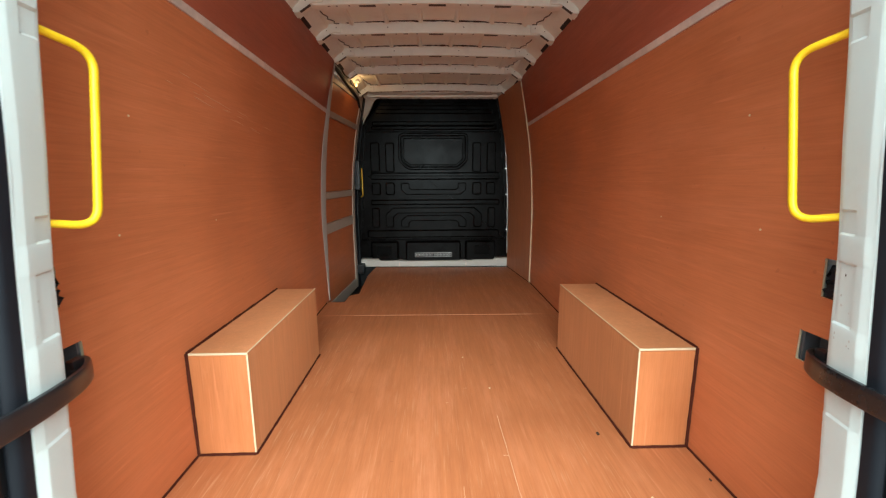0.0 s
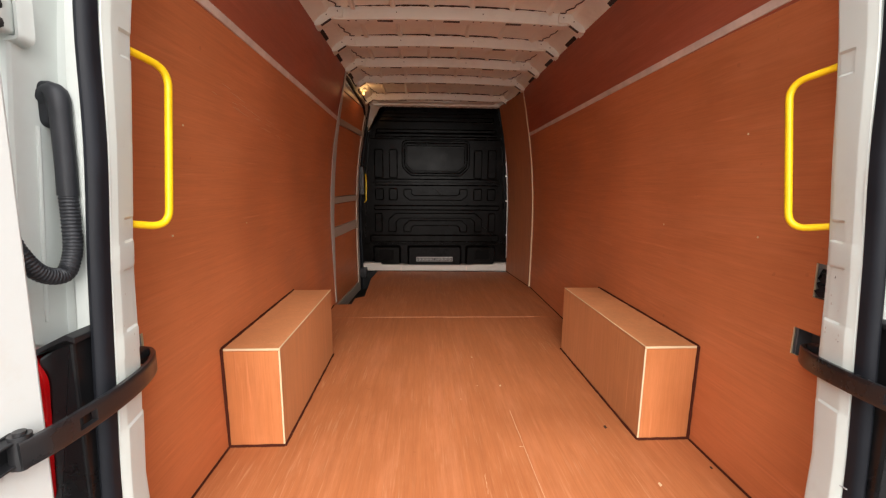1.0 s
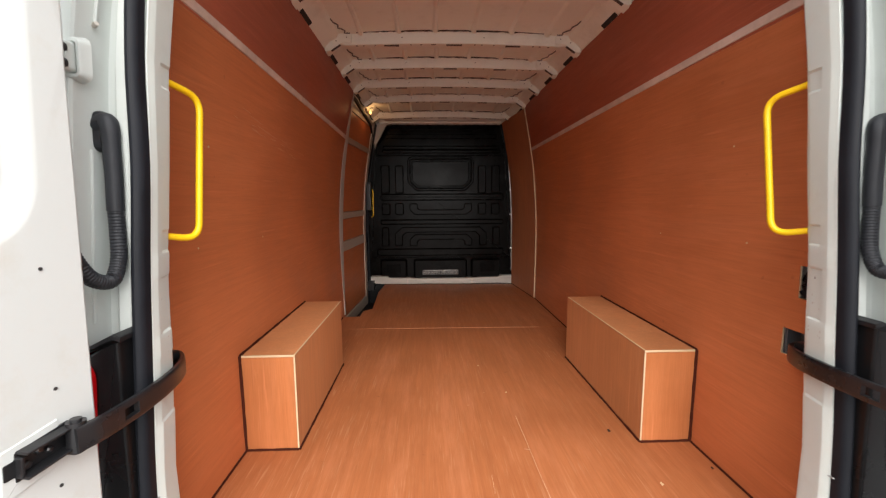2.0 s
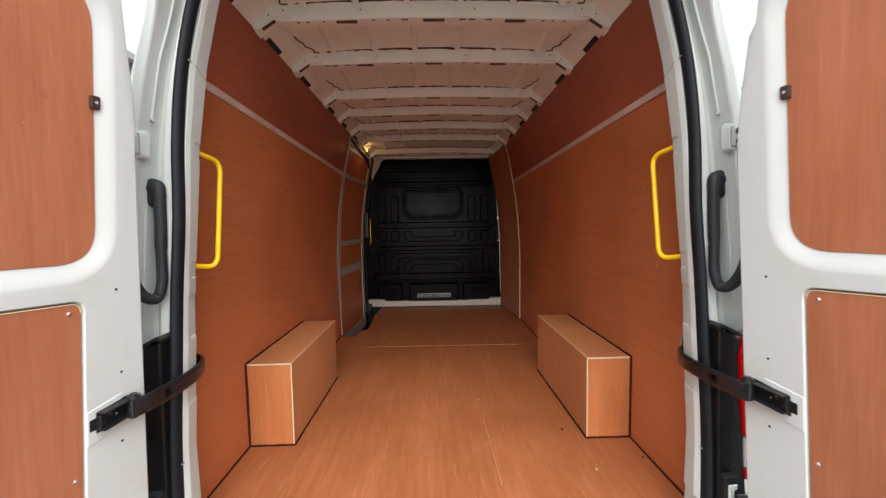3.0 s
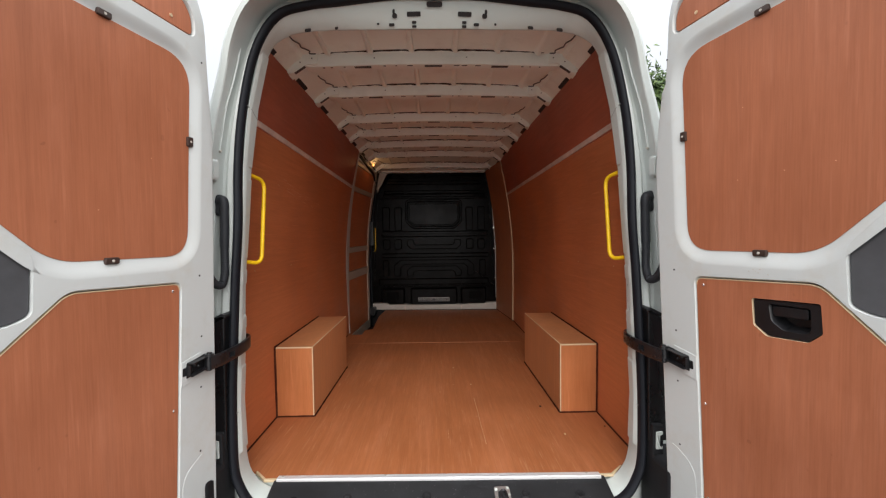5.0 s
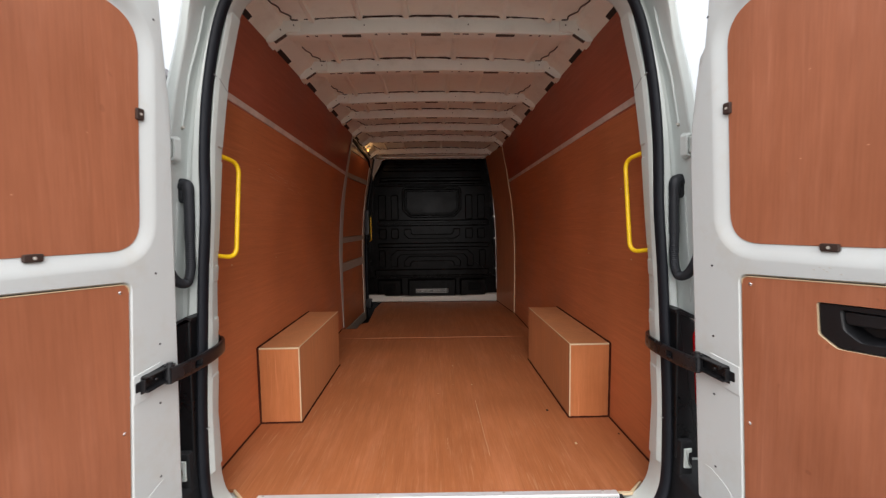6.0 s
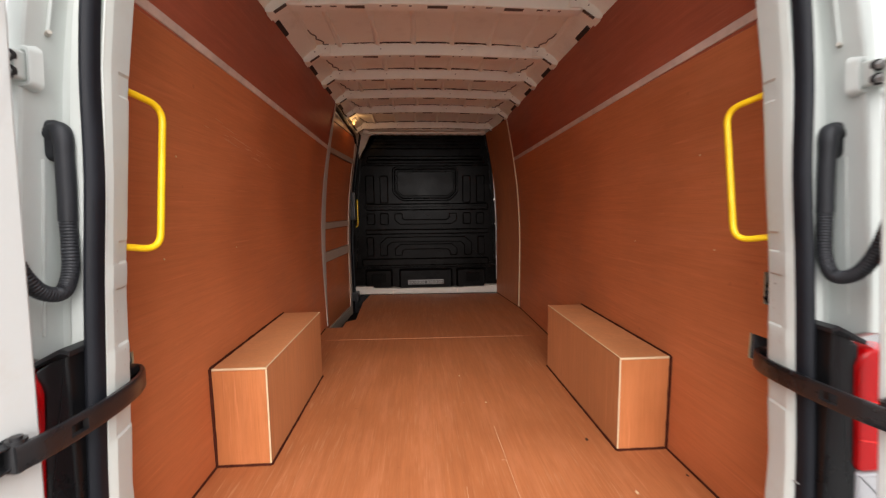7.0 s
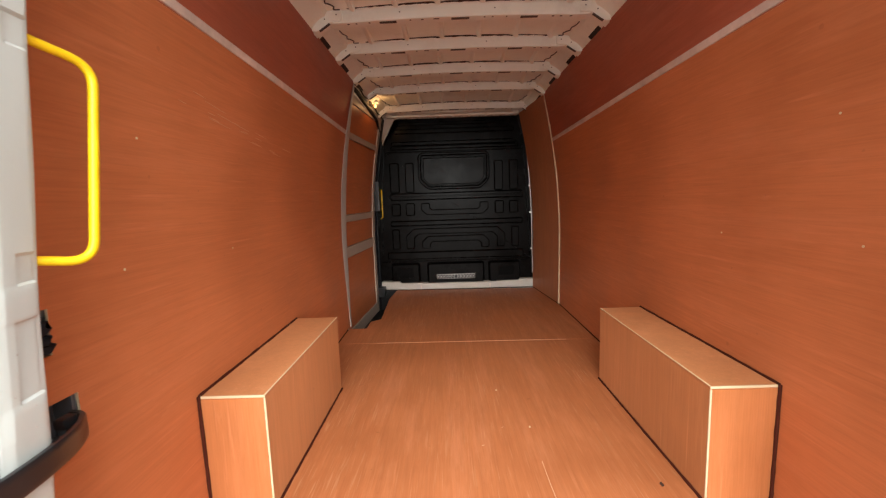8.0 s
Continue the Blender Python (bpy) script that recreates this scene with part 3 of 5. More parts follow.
def ceiling_mesh():
    bm = bmesh.new()

    def fall(y):
        return 0.0 if y < 2.4 else 0.055 * ((y - 2.4) / 1.25) ** 1.5

    def roof_z(x, y):
        return 2.566 - 0.030 * (x / 0.7) ** 2 - fall(y)
    # roof sheet, slightly crowned, falling a little towards the front
    xs = [-0.72 + 1.44 * i / 24 for i in range(25)]
    ys = [3.78 * i / 20 for i in range(21)]
    ring_faces(bm, [[(x, y, roof_z(x, y)) for x in xs] for y in ys], closed=False)
    # side rails between the lining and the roof sheet
    rail = [(0.765, 2.41), (0.745, 2.462), (0.700, 2.502), (0.668, 2.518), (0.655, 2.540)]
    for s in (-1, 1):
        ring_faces(bm, [[(s * x, y, z - fall(y)) for x, z in rail] for y in (0.05, 1.3, 2.4, 2.8, 3.2, 3.75)], closed=False)
    for y, z in RIBS:
        a, b = y, y + RIB_W
        end = [(0.735, z - 0.052), (0.700, z - 0.026), (0.655, z - 0.006), (0.625, z - 0.010), (0.60, z - 0.010)]
        line = [(-x, h) for x, h in end] + [(-0.60 + 1.2 * k / 14, z - 0.010 + 0.013 * math.sin(math.pi * k / 14)) for k in range(1, 14)] + list(reversed(end))
        loops = []
        for x, h in line:
            up = 0.070
            loops.append([(x, a - 0.016, h + up), (x, a - 0.014, h + up - 0.008), (x, a - 0.006, h + up - 0.014), (x, a - 0.001, h + 0.007), (x, a + 0.002, h + 0.002), (x, a + 0.008, h), (x, b, h), (x, b + 0.004, h + 0.006), (x, b + 0.008, h + up)])
        ring_faces(bm, loops, closed=False)
        # end brackets of the rib: a pressed foot with its own raised rim
        for s in (-1, 1):
            def foot(p, q, w, s=s, y=y, z=z):
                return (s * p, y - 0.004 - w - 0.012 * max(0.0, q - z) / 0.06, q)
            shape = rounded([(0.585, z - 0.002), (0.640, z + 0.0), (0.712, z - 0.048), (0.742, z - 0.045), (0.725, z + 0.012), (0.655, z + 0.052), (0.585, z + 0.050)], 0.012, 3)
            slab(shape, foot, -0.010, 0.007, 0.003, bm=bm)
            for p, q in ((0.612, z + 0.026), (0.672, z + 0.008)):
                n0 = len(bm.faces)
                tube([foot(p, q, 0.0), foot(p, q, 0.0085)], 0.0032, 8, bm=bm)
                bm.faces.ensure_lookup_table()
                for f in bm.faces[n0:]:
                    f.material_index = 2
        # slanted slots beside the feet; dark lines painted as shade of folds along the sheet edge
        for s in (-1, 1):
            n0 = len(bm.faces)
            slab([(0.648, z - 0.012), (0.700, z - 0.046), (0.703, z - 0.043), (0.651, z - 0.009)], lambda p, q, w, s=s, y=y: (s * p, y - 0.004 - w, q), -0.008, 0.0080, bm=bm)
            bm.faces.ensure_lookup_table()
            for f in bm.faces[n0:]:
                f.material_index = 2
            n0 = len(bm.faces)
            run = [(0.590, -0.020), (0.618, -0.028), (0.612, -0.055), (0.628, -0.085), (0.640, -0.100), (0.636, -0.135), (0.650, -0.17), (0.655, -0.215)]
            run = [(s * (p + random.uniform(-0.002, 0.002)), y + q, roof_z(p, y + q) - 0.002) for p, q in run]
            tube(spline(run, 3), 0.0034, 6, bm=bm)
            bm.faces.ensure_lookup_table()
            for f in bm.faces[n0:]:
                f.material_index = 2
        # uneven bead of mastic between rib and roof sheet
        n0, run = len(bm.faces), []
        for k in range(61):
            x = -0.60 + 1.2 * k / 60
            near = min(abs(x - c) for c in (-0.53, -0.317, -0.11, 0.11, 0.326, 0.53))
            dip = 0.006 * max(0.0, 1.0 - near / 0.03)
            run.append((x, a - 0.0165 - 0.3 * dip, z - 0.010 + 0.013 * math.sin(math.pi * k / 60) + 0.0635 - dip + random.uniform(-0.0006, 0.0006)))
        tube(run, [random.uniform(0.0026, 0.0056) for _ in run], 6, bm=bm)
        bm.faces.ensure_lookup_table()
        for f in bm.faces[n0:]:
            f.material_index = 1
        # slots at the front edge of the underside
        for x in (-0.365, 0.0, 0.345):
            h = z - 0.010 + 0.013 * math.sin(math.pi * (x + 0.6) / 1.2)
            box(bm, (x - 0.045, a + 0.010, h - 0.0012), (x + 0.045, a + 0.034, h + 0.008), mat=2)
        for x in (-0.56, -0.52, -0.455, -0.25, -0.19, -0.12, 0.12, 0.16, 0.23, 0.46, 0.50, 0.55):
            h = z - 0.010 + 0.013 * math.sin(math.pi * (x + 0.6) / 1.2)
            r = random.choice((0.004, 0.006, 0.014))
            box(bm, (x - r, a + 0.010, h - 0.001), (x + r, a + 0.020, h + 0.008), mat=2)
        for x in (-0.30, 0.17):
            h = z - 0.010 + 0.013 * math.sin(math.pi * (x + 0.6) / 1.2)
            box(bm, (x - 0.003, a - 0.0045, h + 0.031), (x + 0.003, a + 0.004, h + 0.036), mat=2)
    # swages pressed into the roof sheet, bay by bay
    ends = [0.0] + [y for y, z in RIBS] + [3.72]
    for i in range(len(ends) - 1):
        y0, y1 = ends[i] + (RIB_W if i else 0.06) + 0.01, ends[i + 1] - 0.008
        if i == 6:
            box(bm, (-0.42, y0 + 0.20, roof_z(0, y0) - 0.006), (0.36, y0 + 0.235, roof_z(0, y0)), 0.003)
            box(bm, (-0.42, y0 + 0.33, roof_z(0, y0) - 0.010), (0.36, y0 + 0.36, roof_z(0, y0) - 0.002), 0.003)
        for x in (-0.53, -0.317, -0.11, 0.11, 0.326, 0.53):
            x += 0.015 * (i % 2)
            ring_faces(bm, [[(x - 0.020 - g, y, roof_z(x, y) + 0.003), (x - 0.006 - g, y, roof_z(x, y) - h * 0.8), (x - 0.002, y, roof_z(x, y) - h), (x + 0.008 + g, y, roof_z(x, y) - h), (x + 0.013 + g, y, roof_z(x, y) + 0.003)]
                            for y, h, g in ((y0, 0.007, 0.0), (y1 - 0.16, 0.011, 0.0), (y1 - 0.08, 0.014, 0.001), (y1 - 0.04, 0.017, 0.002), (y1 - 0.016, 0.021, 0.003))], closed=False)
    # long oval openings in the side rails
    for i in range(len(RIBS) + 1):
        y0 = (RIBS[i - 1][0] + RIB_W if i else 0.13) + 0.045
        y1 = (RIBS[i][0] - 0.045) if i < len(RIBS) else 3.62
        length = min(0.15, y1 - y0)
        y0 += 0.02
        for s in (-1, 1):
            def oval(p, q, w, s=s):
                return (s * (0.745 - 0.045 * q - 0.66 * w), p, 2.462 + 0.040 * q - 0.75 * w - fall(p))
            n0 = len(bm.faces)
            pl = rounded([(y0, 0.06), (y0 + length, 0.06), (y0 + length, 0.46), (y0, 0.46)], [0.03] * 4, 4)
            slab(pl, oval, -0.006, 0.0015, bm=bm)
            bm.faces.ensure_lookup_table()
            for f in bm.faces[n0:]:
                f.material_index = 3
    # closing strips over the bulkhead
    box(bm, (-0.68, 3.60, 2.428), (0.65, 3.70, 2.47), 0.01)
    box(bm, (-0.62, 3.50, 2.446), (0.59, 3.62, 2.49), 0.01)
    return bm


ceiling = tagged(finish("ceiling", ceiling_mesh(), [roof_white, mastic, slot_soft, slot_dark], angle=30),
                 "bare off-white steel van roof with pressed cross ribs", "ceiling", kind="structure")
bm = bmesh.new()
ring_faces(bm, [[(-0.80, y, 2.62), (-0.6, y, 2.665), (0, y, 2.68), (0.6, y, 2.665), (0.80, y, 2.62)] for y in (0.12, 1.5, 3.8)], closed=False)
bmesh.ops.solidify(bm, geom=bm.faces[:], thickness=0.004)
roof_skin = tagged(finish("roof_skin", bm, white), "white painted outer roof skin", "roof", kind="structure")

# ---------------------------------------------------------------- rear opening
# half width and height of the seal line, and of the inner edge of the jamb
SEAL_LINE = [(0, .585), (.45, .585), (.60, .592), (.69, .622), (.740, .69), (.762, .78), (.768, 1.02), (.763, 1.24), (.757, 1.46),
             (.747, 1.68), (.747, 1.90), (.730, 2.117), (.685, 2.336), (.607, 2.47), (.496, 2.51), (.384, 2.524), (.16, 2.55), (0, 2.55)]
JAMB_LINE = [(0, .60), (.45, .60), (.60, .603), (.68, .625), (.737, .665), (.772, .75), (.787, .98), (.780, 1.21), (.779, 1.45),
             (.766, 1.68), (.755, 1.916), (.730, 2.15), (.686, 2.37), (.62, 2.445), (.52, 2.472), (.39, 2.478), (.16, 2.48), (0, 2.48)]


def full_line(half, n=5):
    """The whole closed line from its right half."""
    right = [(v.x, v.y) for v in spline([(x, z, 0) for x, z in half], n)]
    return right + [(-x, z) for x, z in reversed(right[1:-1])]


seal_pts, jamb_pts = full_line(SEAL_LINE), full_line(JAMB_LINE)


def rake(z):
    return -0.062 * (1.65 - z)


def section(points, out, y, taper=False, back=None):
    """A closed line round the opening, moved outwards; tapered: narrower towards the roof."""
    line = []
    for (x, z), (gx, gz) in zip(points, grow(points, 1.0)):
        k = out * (1.0 - 0.38 * min(1.0, max(0.0, (z - 1.7) / 0.55))) if taper else out
        deep = y + rake(z)
        over = min(1.0, max(0.0, (z - 2.16) / 0.34)) ** 1.6 * min(1.0, max(0.0, (out - 0.088) / 0.012)) if taper else 0.0
        deep -= 0.085 * over                # the roof edge drawn out over the opening, added to shade the header
        gz -= (0.050 * over / k if k > 0.001 else 0.0)
        if back is not None and 0.62 < z < 1.30 and abs(x) > 0.5:
            deep = max(deep, back)          # set back where the lamp unit sits
        line.append((REAR_X + x + (gx - x) * k, deep, z + (gz - z) * k))
    return line


body_frame = thing("body_frame", "white painted rear door surround of the van", "door frame", kind="structure")
bm = bmesh.new()
mid = [((a[0] + b[0]) / 2, (a[1] + b[1]) / 2) for a, b in zip(seal_pts, jamb_pts)]
ring_faces(bm, [section(jamb_pts, 0.10, 0.100), section(jamb_pts, 0.004, 0.100), section(jamb_pts, 0.0, 0.094), section(jamb_pts, 0.0, 0.082),
                section(mid, -0.001, 0.035), section(seal_pts, 0.003, 0.012), section(seal_pts, 0.0045, 0.006), section(seal_pts, 0.009, -0.010), section(seal_pts, 0.014, -0.012)])
part("jamb", bm, white_in, body_frame, "white painted jamb with scuffs")
bm = bmesh.new()
ring_faces(bm, [section(seal_pts, o, y, True, -0.01) for o, y in ((0.030, 0.010), (0.042, -0.003), (0.060, -0.006), (0.063, -0.002), (0.067, 0.008), (0.078, 0.014), (0.087, 0.006), (0.0905, -0.006), (0.0965, -0.058), (0.0985, -0.066), (0.103, -0.070), (0.132, -0.072), (0.158, -0.056), (0.180, 0.000), (0.205, 0.11), (0.235, 0.25))])
part("rain_gutter", bm, white_post, body_frame, angle=16)
bm = bmesh.new()
prof = [(0.008 + o * 0.74, y) for o, y in [(-0.0085, 0.004), (-0.0090, -0.011), (-0.006, -0.019), (0.001, -0.0245), (0.010, -0.0265), (0.020, -0.024), (0.024, -0.020), (0.027, -0.017), (0.032, -0.010), (0.034, 0.004), (0.030, 0.014), (0.02, 0.006), (0.010, 0.0)]]
ring_faces(bm, [section(seal_pts, o, y) for o, y in prof + prof[:1]])
part("rubber_seal", bm, rubber, body_frame, "black rubber door seal")


def jamb_point(z, t):
    """A point on the jamb face: t is 0 at its inner edge and 1 at the seal."""
    def half(line):
        side_part = [p for p in line if 0.7 < p[1] < 2.42]
        for (x0, z0), (x1, z1) in zip(side_part, side_part[1:]):
            if z0 <= z <= z1:
                return x0 + (x1 - x0) * (z - z0) / (z1 - z0)
        return side_part[-1][0]
    return half(JAMB_LINE) * (1 - t) + half(SEAL_LINE) * t, (0.085 * (1 - t) - 0.005 * t) + rake(z)


# pressings, seams and edge lips of the jamb
RECESSES = ((1.858, 1.906, 0.36), (1.494, 1.541, 0.36), (1.312, 1.438, 0.44))     # from, to, how far across


def pressed(z, t):
    """How far the pressed inner field of the jamb stands out at a height and a share of the way across."""
    w = 0.0052
    for z0, z1, across in RECESSES:
        if z0 <= z <= z1 and t <= across:
            w -= 0.0042
    if z < 1.118:
        w += 0.0030
    if 1.442 < z < 1.490 or 1.262 < z < 1.308:
        w += 0.0016
    return w


def jamb_pressing(place):
    """A stepped sheet that lies on the jamb from its inner edge to the crease beside the seal."""
    zs = [0.80 + 1.56 * k / 44 for k in range(45)]
    for z in [q for r in RECESSES for q in r[:2]] + [1.118, 1.442, 1.490, 1.262, 1.308]:
        zs = [q for q in zs if abs(q - z) > 0.006] + [z - 0.0028, z + 0.0028]
    ts = [-0.10, -0.04, 0.05, 0.20, 0.34, 0.38, 0.425, 0.46, 0.60]
    bm = bmesh.new()
    loops = []
    for z in sorted(zs):
        line = [place(-0.10 * 0.093, z, -0.012)]
        line += [place((t + (0.012 if k == 0 else 0.0)) * 0.093, z, pressed(z, t) - (0.0022 if k == 0 else 0.0)) for k, t in enumerate(ts)]
        line += [place(0.66 * 0.093, z, pressed(z, 0.9) * 0.92), place(0.76 * 0.093, z, pressed(z, 0.9) * 0.35), place(0.84 * 0.093, z, 0.0004), place(0.87 * 0.093, z, -0.0015)]
        loops.append(line)
    ring_faces(bm, loops, closed=False)
    return bm


for side in (-1, 1):
    def pad(a, b, w, side=side):
        x, y = jamb_point(b, a / 0.093)
        return (REAR_X + side * (x - w), y - 0.1 * w, b)
    part("jamb_pressing", jamb_pressing(pad), white_in, body_frame, angle=24)
    rng = random.Random(20 + side)
    for _ in range(12 if side > 0 else 4):
        z, t, r = rng.uniform(1.24, 1.46), rng.uniform(0.002, 0.052), rng.uniform(0.0008, 0.0022)
        shape = rounded([(t, z), (t + r * 1.2, z - r * 0.6), (t + r * 1.5, z + r * 1.2), (t + r * 0.4, z + r * 2.4)], 0.0005, 2)
        face = pressed(z + r, t / 0.093)
        part("paint_chip", slab(shape, pad, face - 0.0008, face + 0.0003), chip_grey if rng.random() < 0.8 else clip_brown, body_frame, "chipped paint spot")
    for z in (2.13, 0.955):
        def seam(a, b, w, side=side):
            x, y = jamb_point(b, a)
            return (REAR_X + side * (x - w), y - 0.1 * w, b)
        part("body_seam", slab([(-0.08, z - 0.028), (0.70, z - 0.002), (0.70, z + 0.0005), (-0.08, z - 0.0255)], seam, -0.001, 0.0056), seam_grey, body_frame, "grey seam sealant")
        part("body_seam", slab([(0.70, z - 0.002), (1.0, z + 0.004), (1.0, z + 0.0065), (0.70, z + 0.0005)], seam, -0.003, 0.0012), seam_grey, body_frame, "grey seam sealant")

# header openings: across, down the header face (0 at the seal, 1 at its inner edge), width, height
for x, f, w, h, r in ((0.0, 0.14, 0.062, 0.16, 0.3), (-0.083, 0.46, 0.055, 0.15, 0.1), (0.122, 0.46, 0.055, 0.15, 0.1), (-0.160, 0.50, 0.020, 0.16, 0.2), (0.203, 0.50, 0.020, 0.16, 0.2), (-0.163, 0.37, 0.009, 0.16, 0.2), (0.207, 0.37, 0.009, 0.16, 0.2),
                      (-0.083, 0.75, 0.018, 0.085, 0.3), (-0.083, 0.90, 0.018, 0.075, 0.3), (0.122, 0.75, 0.018, 0.085, 0.3), (0.122, 0.90, 0.018, 0.075, 0.3), (-0.175, 0.82, 0.022, 0.09, 0.3), (0.172, 0.82, 0.022, 0.09, 0.3),
                      (-0.40, 0.80, 0.012, 0.07, 0.2), (-0.515, 0.76, 0.024, 0.09, 0.3), (0.395, 0.80, 0.022, 0.08, 0.2), (0.515, 0.76, 0.024, 0.09, 0.3), (-0.23, 0.76, 0.008, 0.05, 0.2), (0.25, 0.78, 0.008, 0.05, 0.2)):
    def head(a, b, w_):
        drop = 0.030 * (abs(a) / 0.5) ** 2
        b = b / 0.107
        return (REAR_X + a, 0.052 + 0.081 * b - 0.6 * w_, 2.549 - 0.070 * b - drop - 0.8 * w_)
    f, h = f * 0.107, h * 0.107
    k = 0.003 if r == 0.1 else 0.46 * min(w, h)
    shape = [(x - w / 2, f - h / 2), (x + w / 2, f - h / 2), (x + w / 2, f + h / 2), (x - w / 2, f + h / 2)]
    part("header_opening", slab(rounded(shape, k), head, -0.004, 0.004), slot_dark, body_frame, "dark stamped hole")

# black centre piece over the header
bm = slab(rounded([(-0.26, 2.585), (0.26, 2.585), (0.20, 2.625), (-0.20, 2.625)], 0.012), lambda a, b, w: (REAR_X + a, w, b), -0.10, -0.055, 0.004)
part("lamp_cover", bm, black_plastic, body_frame, "black plastic high brake lamp back")

# ---------------------------------------------------------------- sill, step and bumper
sill = thing("rear_sill", "black textured plastic sill cover with drain notches", "sill", kind="structure")
bm = bmesh.new()
ring_faces(bm, [[(x, 0.045, 0.646), (x, 0.026, 0.6455), (x, 0.0, 0.640), (x, -0.05, 0.624), (x, -0.10, 0.612), (x, -0.16, 0.600), (x, -0.17, 0.57), (x, -0.17, 0.50)] for x in (-0.66, -0.62, -0.3, 0, 0.3, 0.62, 0.67)], closed=False)
bmesh.ops.solidify(bm, geom=bm.faces[:], thickness=0.004)
part("cover", bm, speck_black, sill)
for x, y in ((-0.352, -0.052), (-0.046, -0.050), (0.335, -0.052), (0.545, -0.058), (-0.555, -0.058)):
    def dimple(a, b, w, x=x, y=y):
        return (x + a, y + b, 0.6235 + 0.24 * (y + b + 0.05) + w)
    ring = rounded([(-0.013, -0.012), (0.013, -0.012), (0.013, 0.012), (-0.013, 0.012)], 0.0118)
    bm = bmesh.new()
    rows = ring_faces(bm, [[dimple(a, b, w) for a, b in grow(ring, g)] for g, w in ((0.006, -0.001), (0.003, 0.0030), (0.0, 0.0032), (-0.004, 0.0005))])
    bm.faces.new(rows[-1])
    part("drain_pad", bm, step_black, sill)
striker = thing("door_striker", "bare steel door striker plate on the sill", "striker")
part("plate", slab(rounded([(0.215, -0.11), (0.275, -0.11), (0.275, -0.025), (0.215, -0.025)], 0.012), lambda a, b, w: (a, b, 0.629 + 0.26 * (b + 0.05) + w), -0.006, 0.004, 0.001), steel, striker)
part("catch", solid((0.228, -0.098, 0.620), (0.264, -0.048, 0.6355), 0.003), dark_void, striker)
part("latch_loop", tube(bend([(0.238, -0.095, 0.628), (0.238, -0.055, 0.642), (0.256, -0.055, 0.642), (0.256, -0.095, 0.628)], 0.008), 0.0042, 8), strap_black, striker)
for a, b, r in ((0.222, -0.040, 0.006), (0.268, -0.034, 0.005), (0.271, -0.062, 0.004)):
    part("paint_patch", slab(rounded([(a - r, b - r), (a + r, b - 0.6 * r), (a + 0.8 * r, b + r), (a - 0.7 * r, b + 0.8 * r)], r * 0.6, 3), lambda p, q, w: (p, q, 0.629 + 0.26 * (q + 0.05) + w), 0.002, 0.0048), white_in, striker, "patch of white overspray")
threshold = thing("threshold_strip", "aluminium threshold strip screwed along the floor edge", "strip")
bm = bmesh.new()
ring_faces(bm, [[(x, y + 0.006, 0.6515), (x, y + 0.006, 0.654), (x, y - 0.018, 0.655), (x, y - 0.022, 0.652), (x, y - 0.022, 0.643), (x, y - 0.019, 0.643)] for x, y in ((-0.650, 0.048), (0.652, 0.024))])
part("angle_strip", bm, alu, threshold)
for x in (-0.63, -0.215, 0.24, 0.60):
    part("screw", tube([(x, 0.048 - 0.024 * (x + 0.65) / 1.3 - 0.002, 0.653), (x, 0.048 - 0.024 * (x + 0.65) / 1.3 - 0.002, 0.6572)], 0.0042, 8), steel, threshold)

bumper = thing("rear_bumper", "black textured plastic rear bumper and step", "bumper")
bm = bmesh.new()
box(bm, (-0.90, -0.30, 0.36), (0.92, -0.165, 0.575), 0.03, 3)
part("step_pad", bm, step_black, bumper)
for side in (-1, 1):
    bm = bmesh.new()
    box(bm, (REAR_X + side * 0.790, -0.22, 0.40), (REAR_X + side * 0.96, -0.02, 0.80), 0.02, 3)
    box(bm, (REAR_X + side * 0.792, -0.11, 0.78), (REAR_X + side * 0.835, -0.03, 0.91), 0.008)
    part("corner_cap", bm, step_black, bumper)

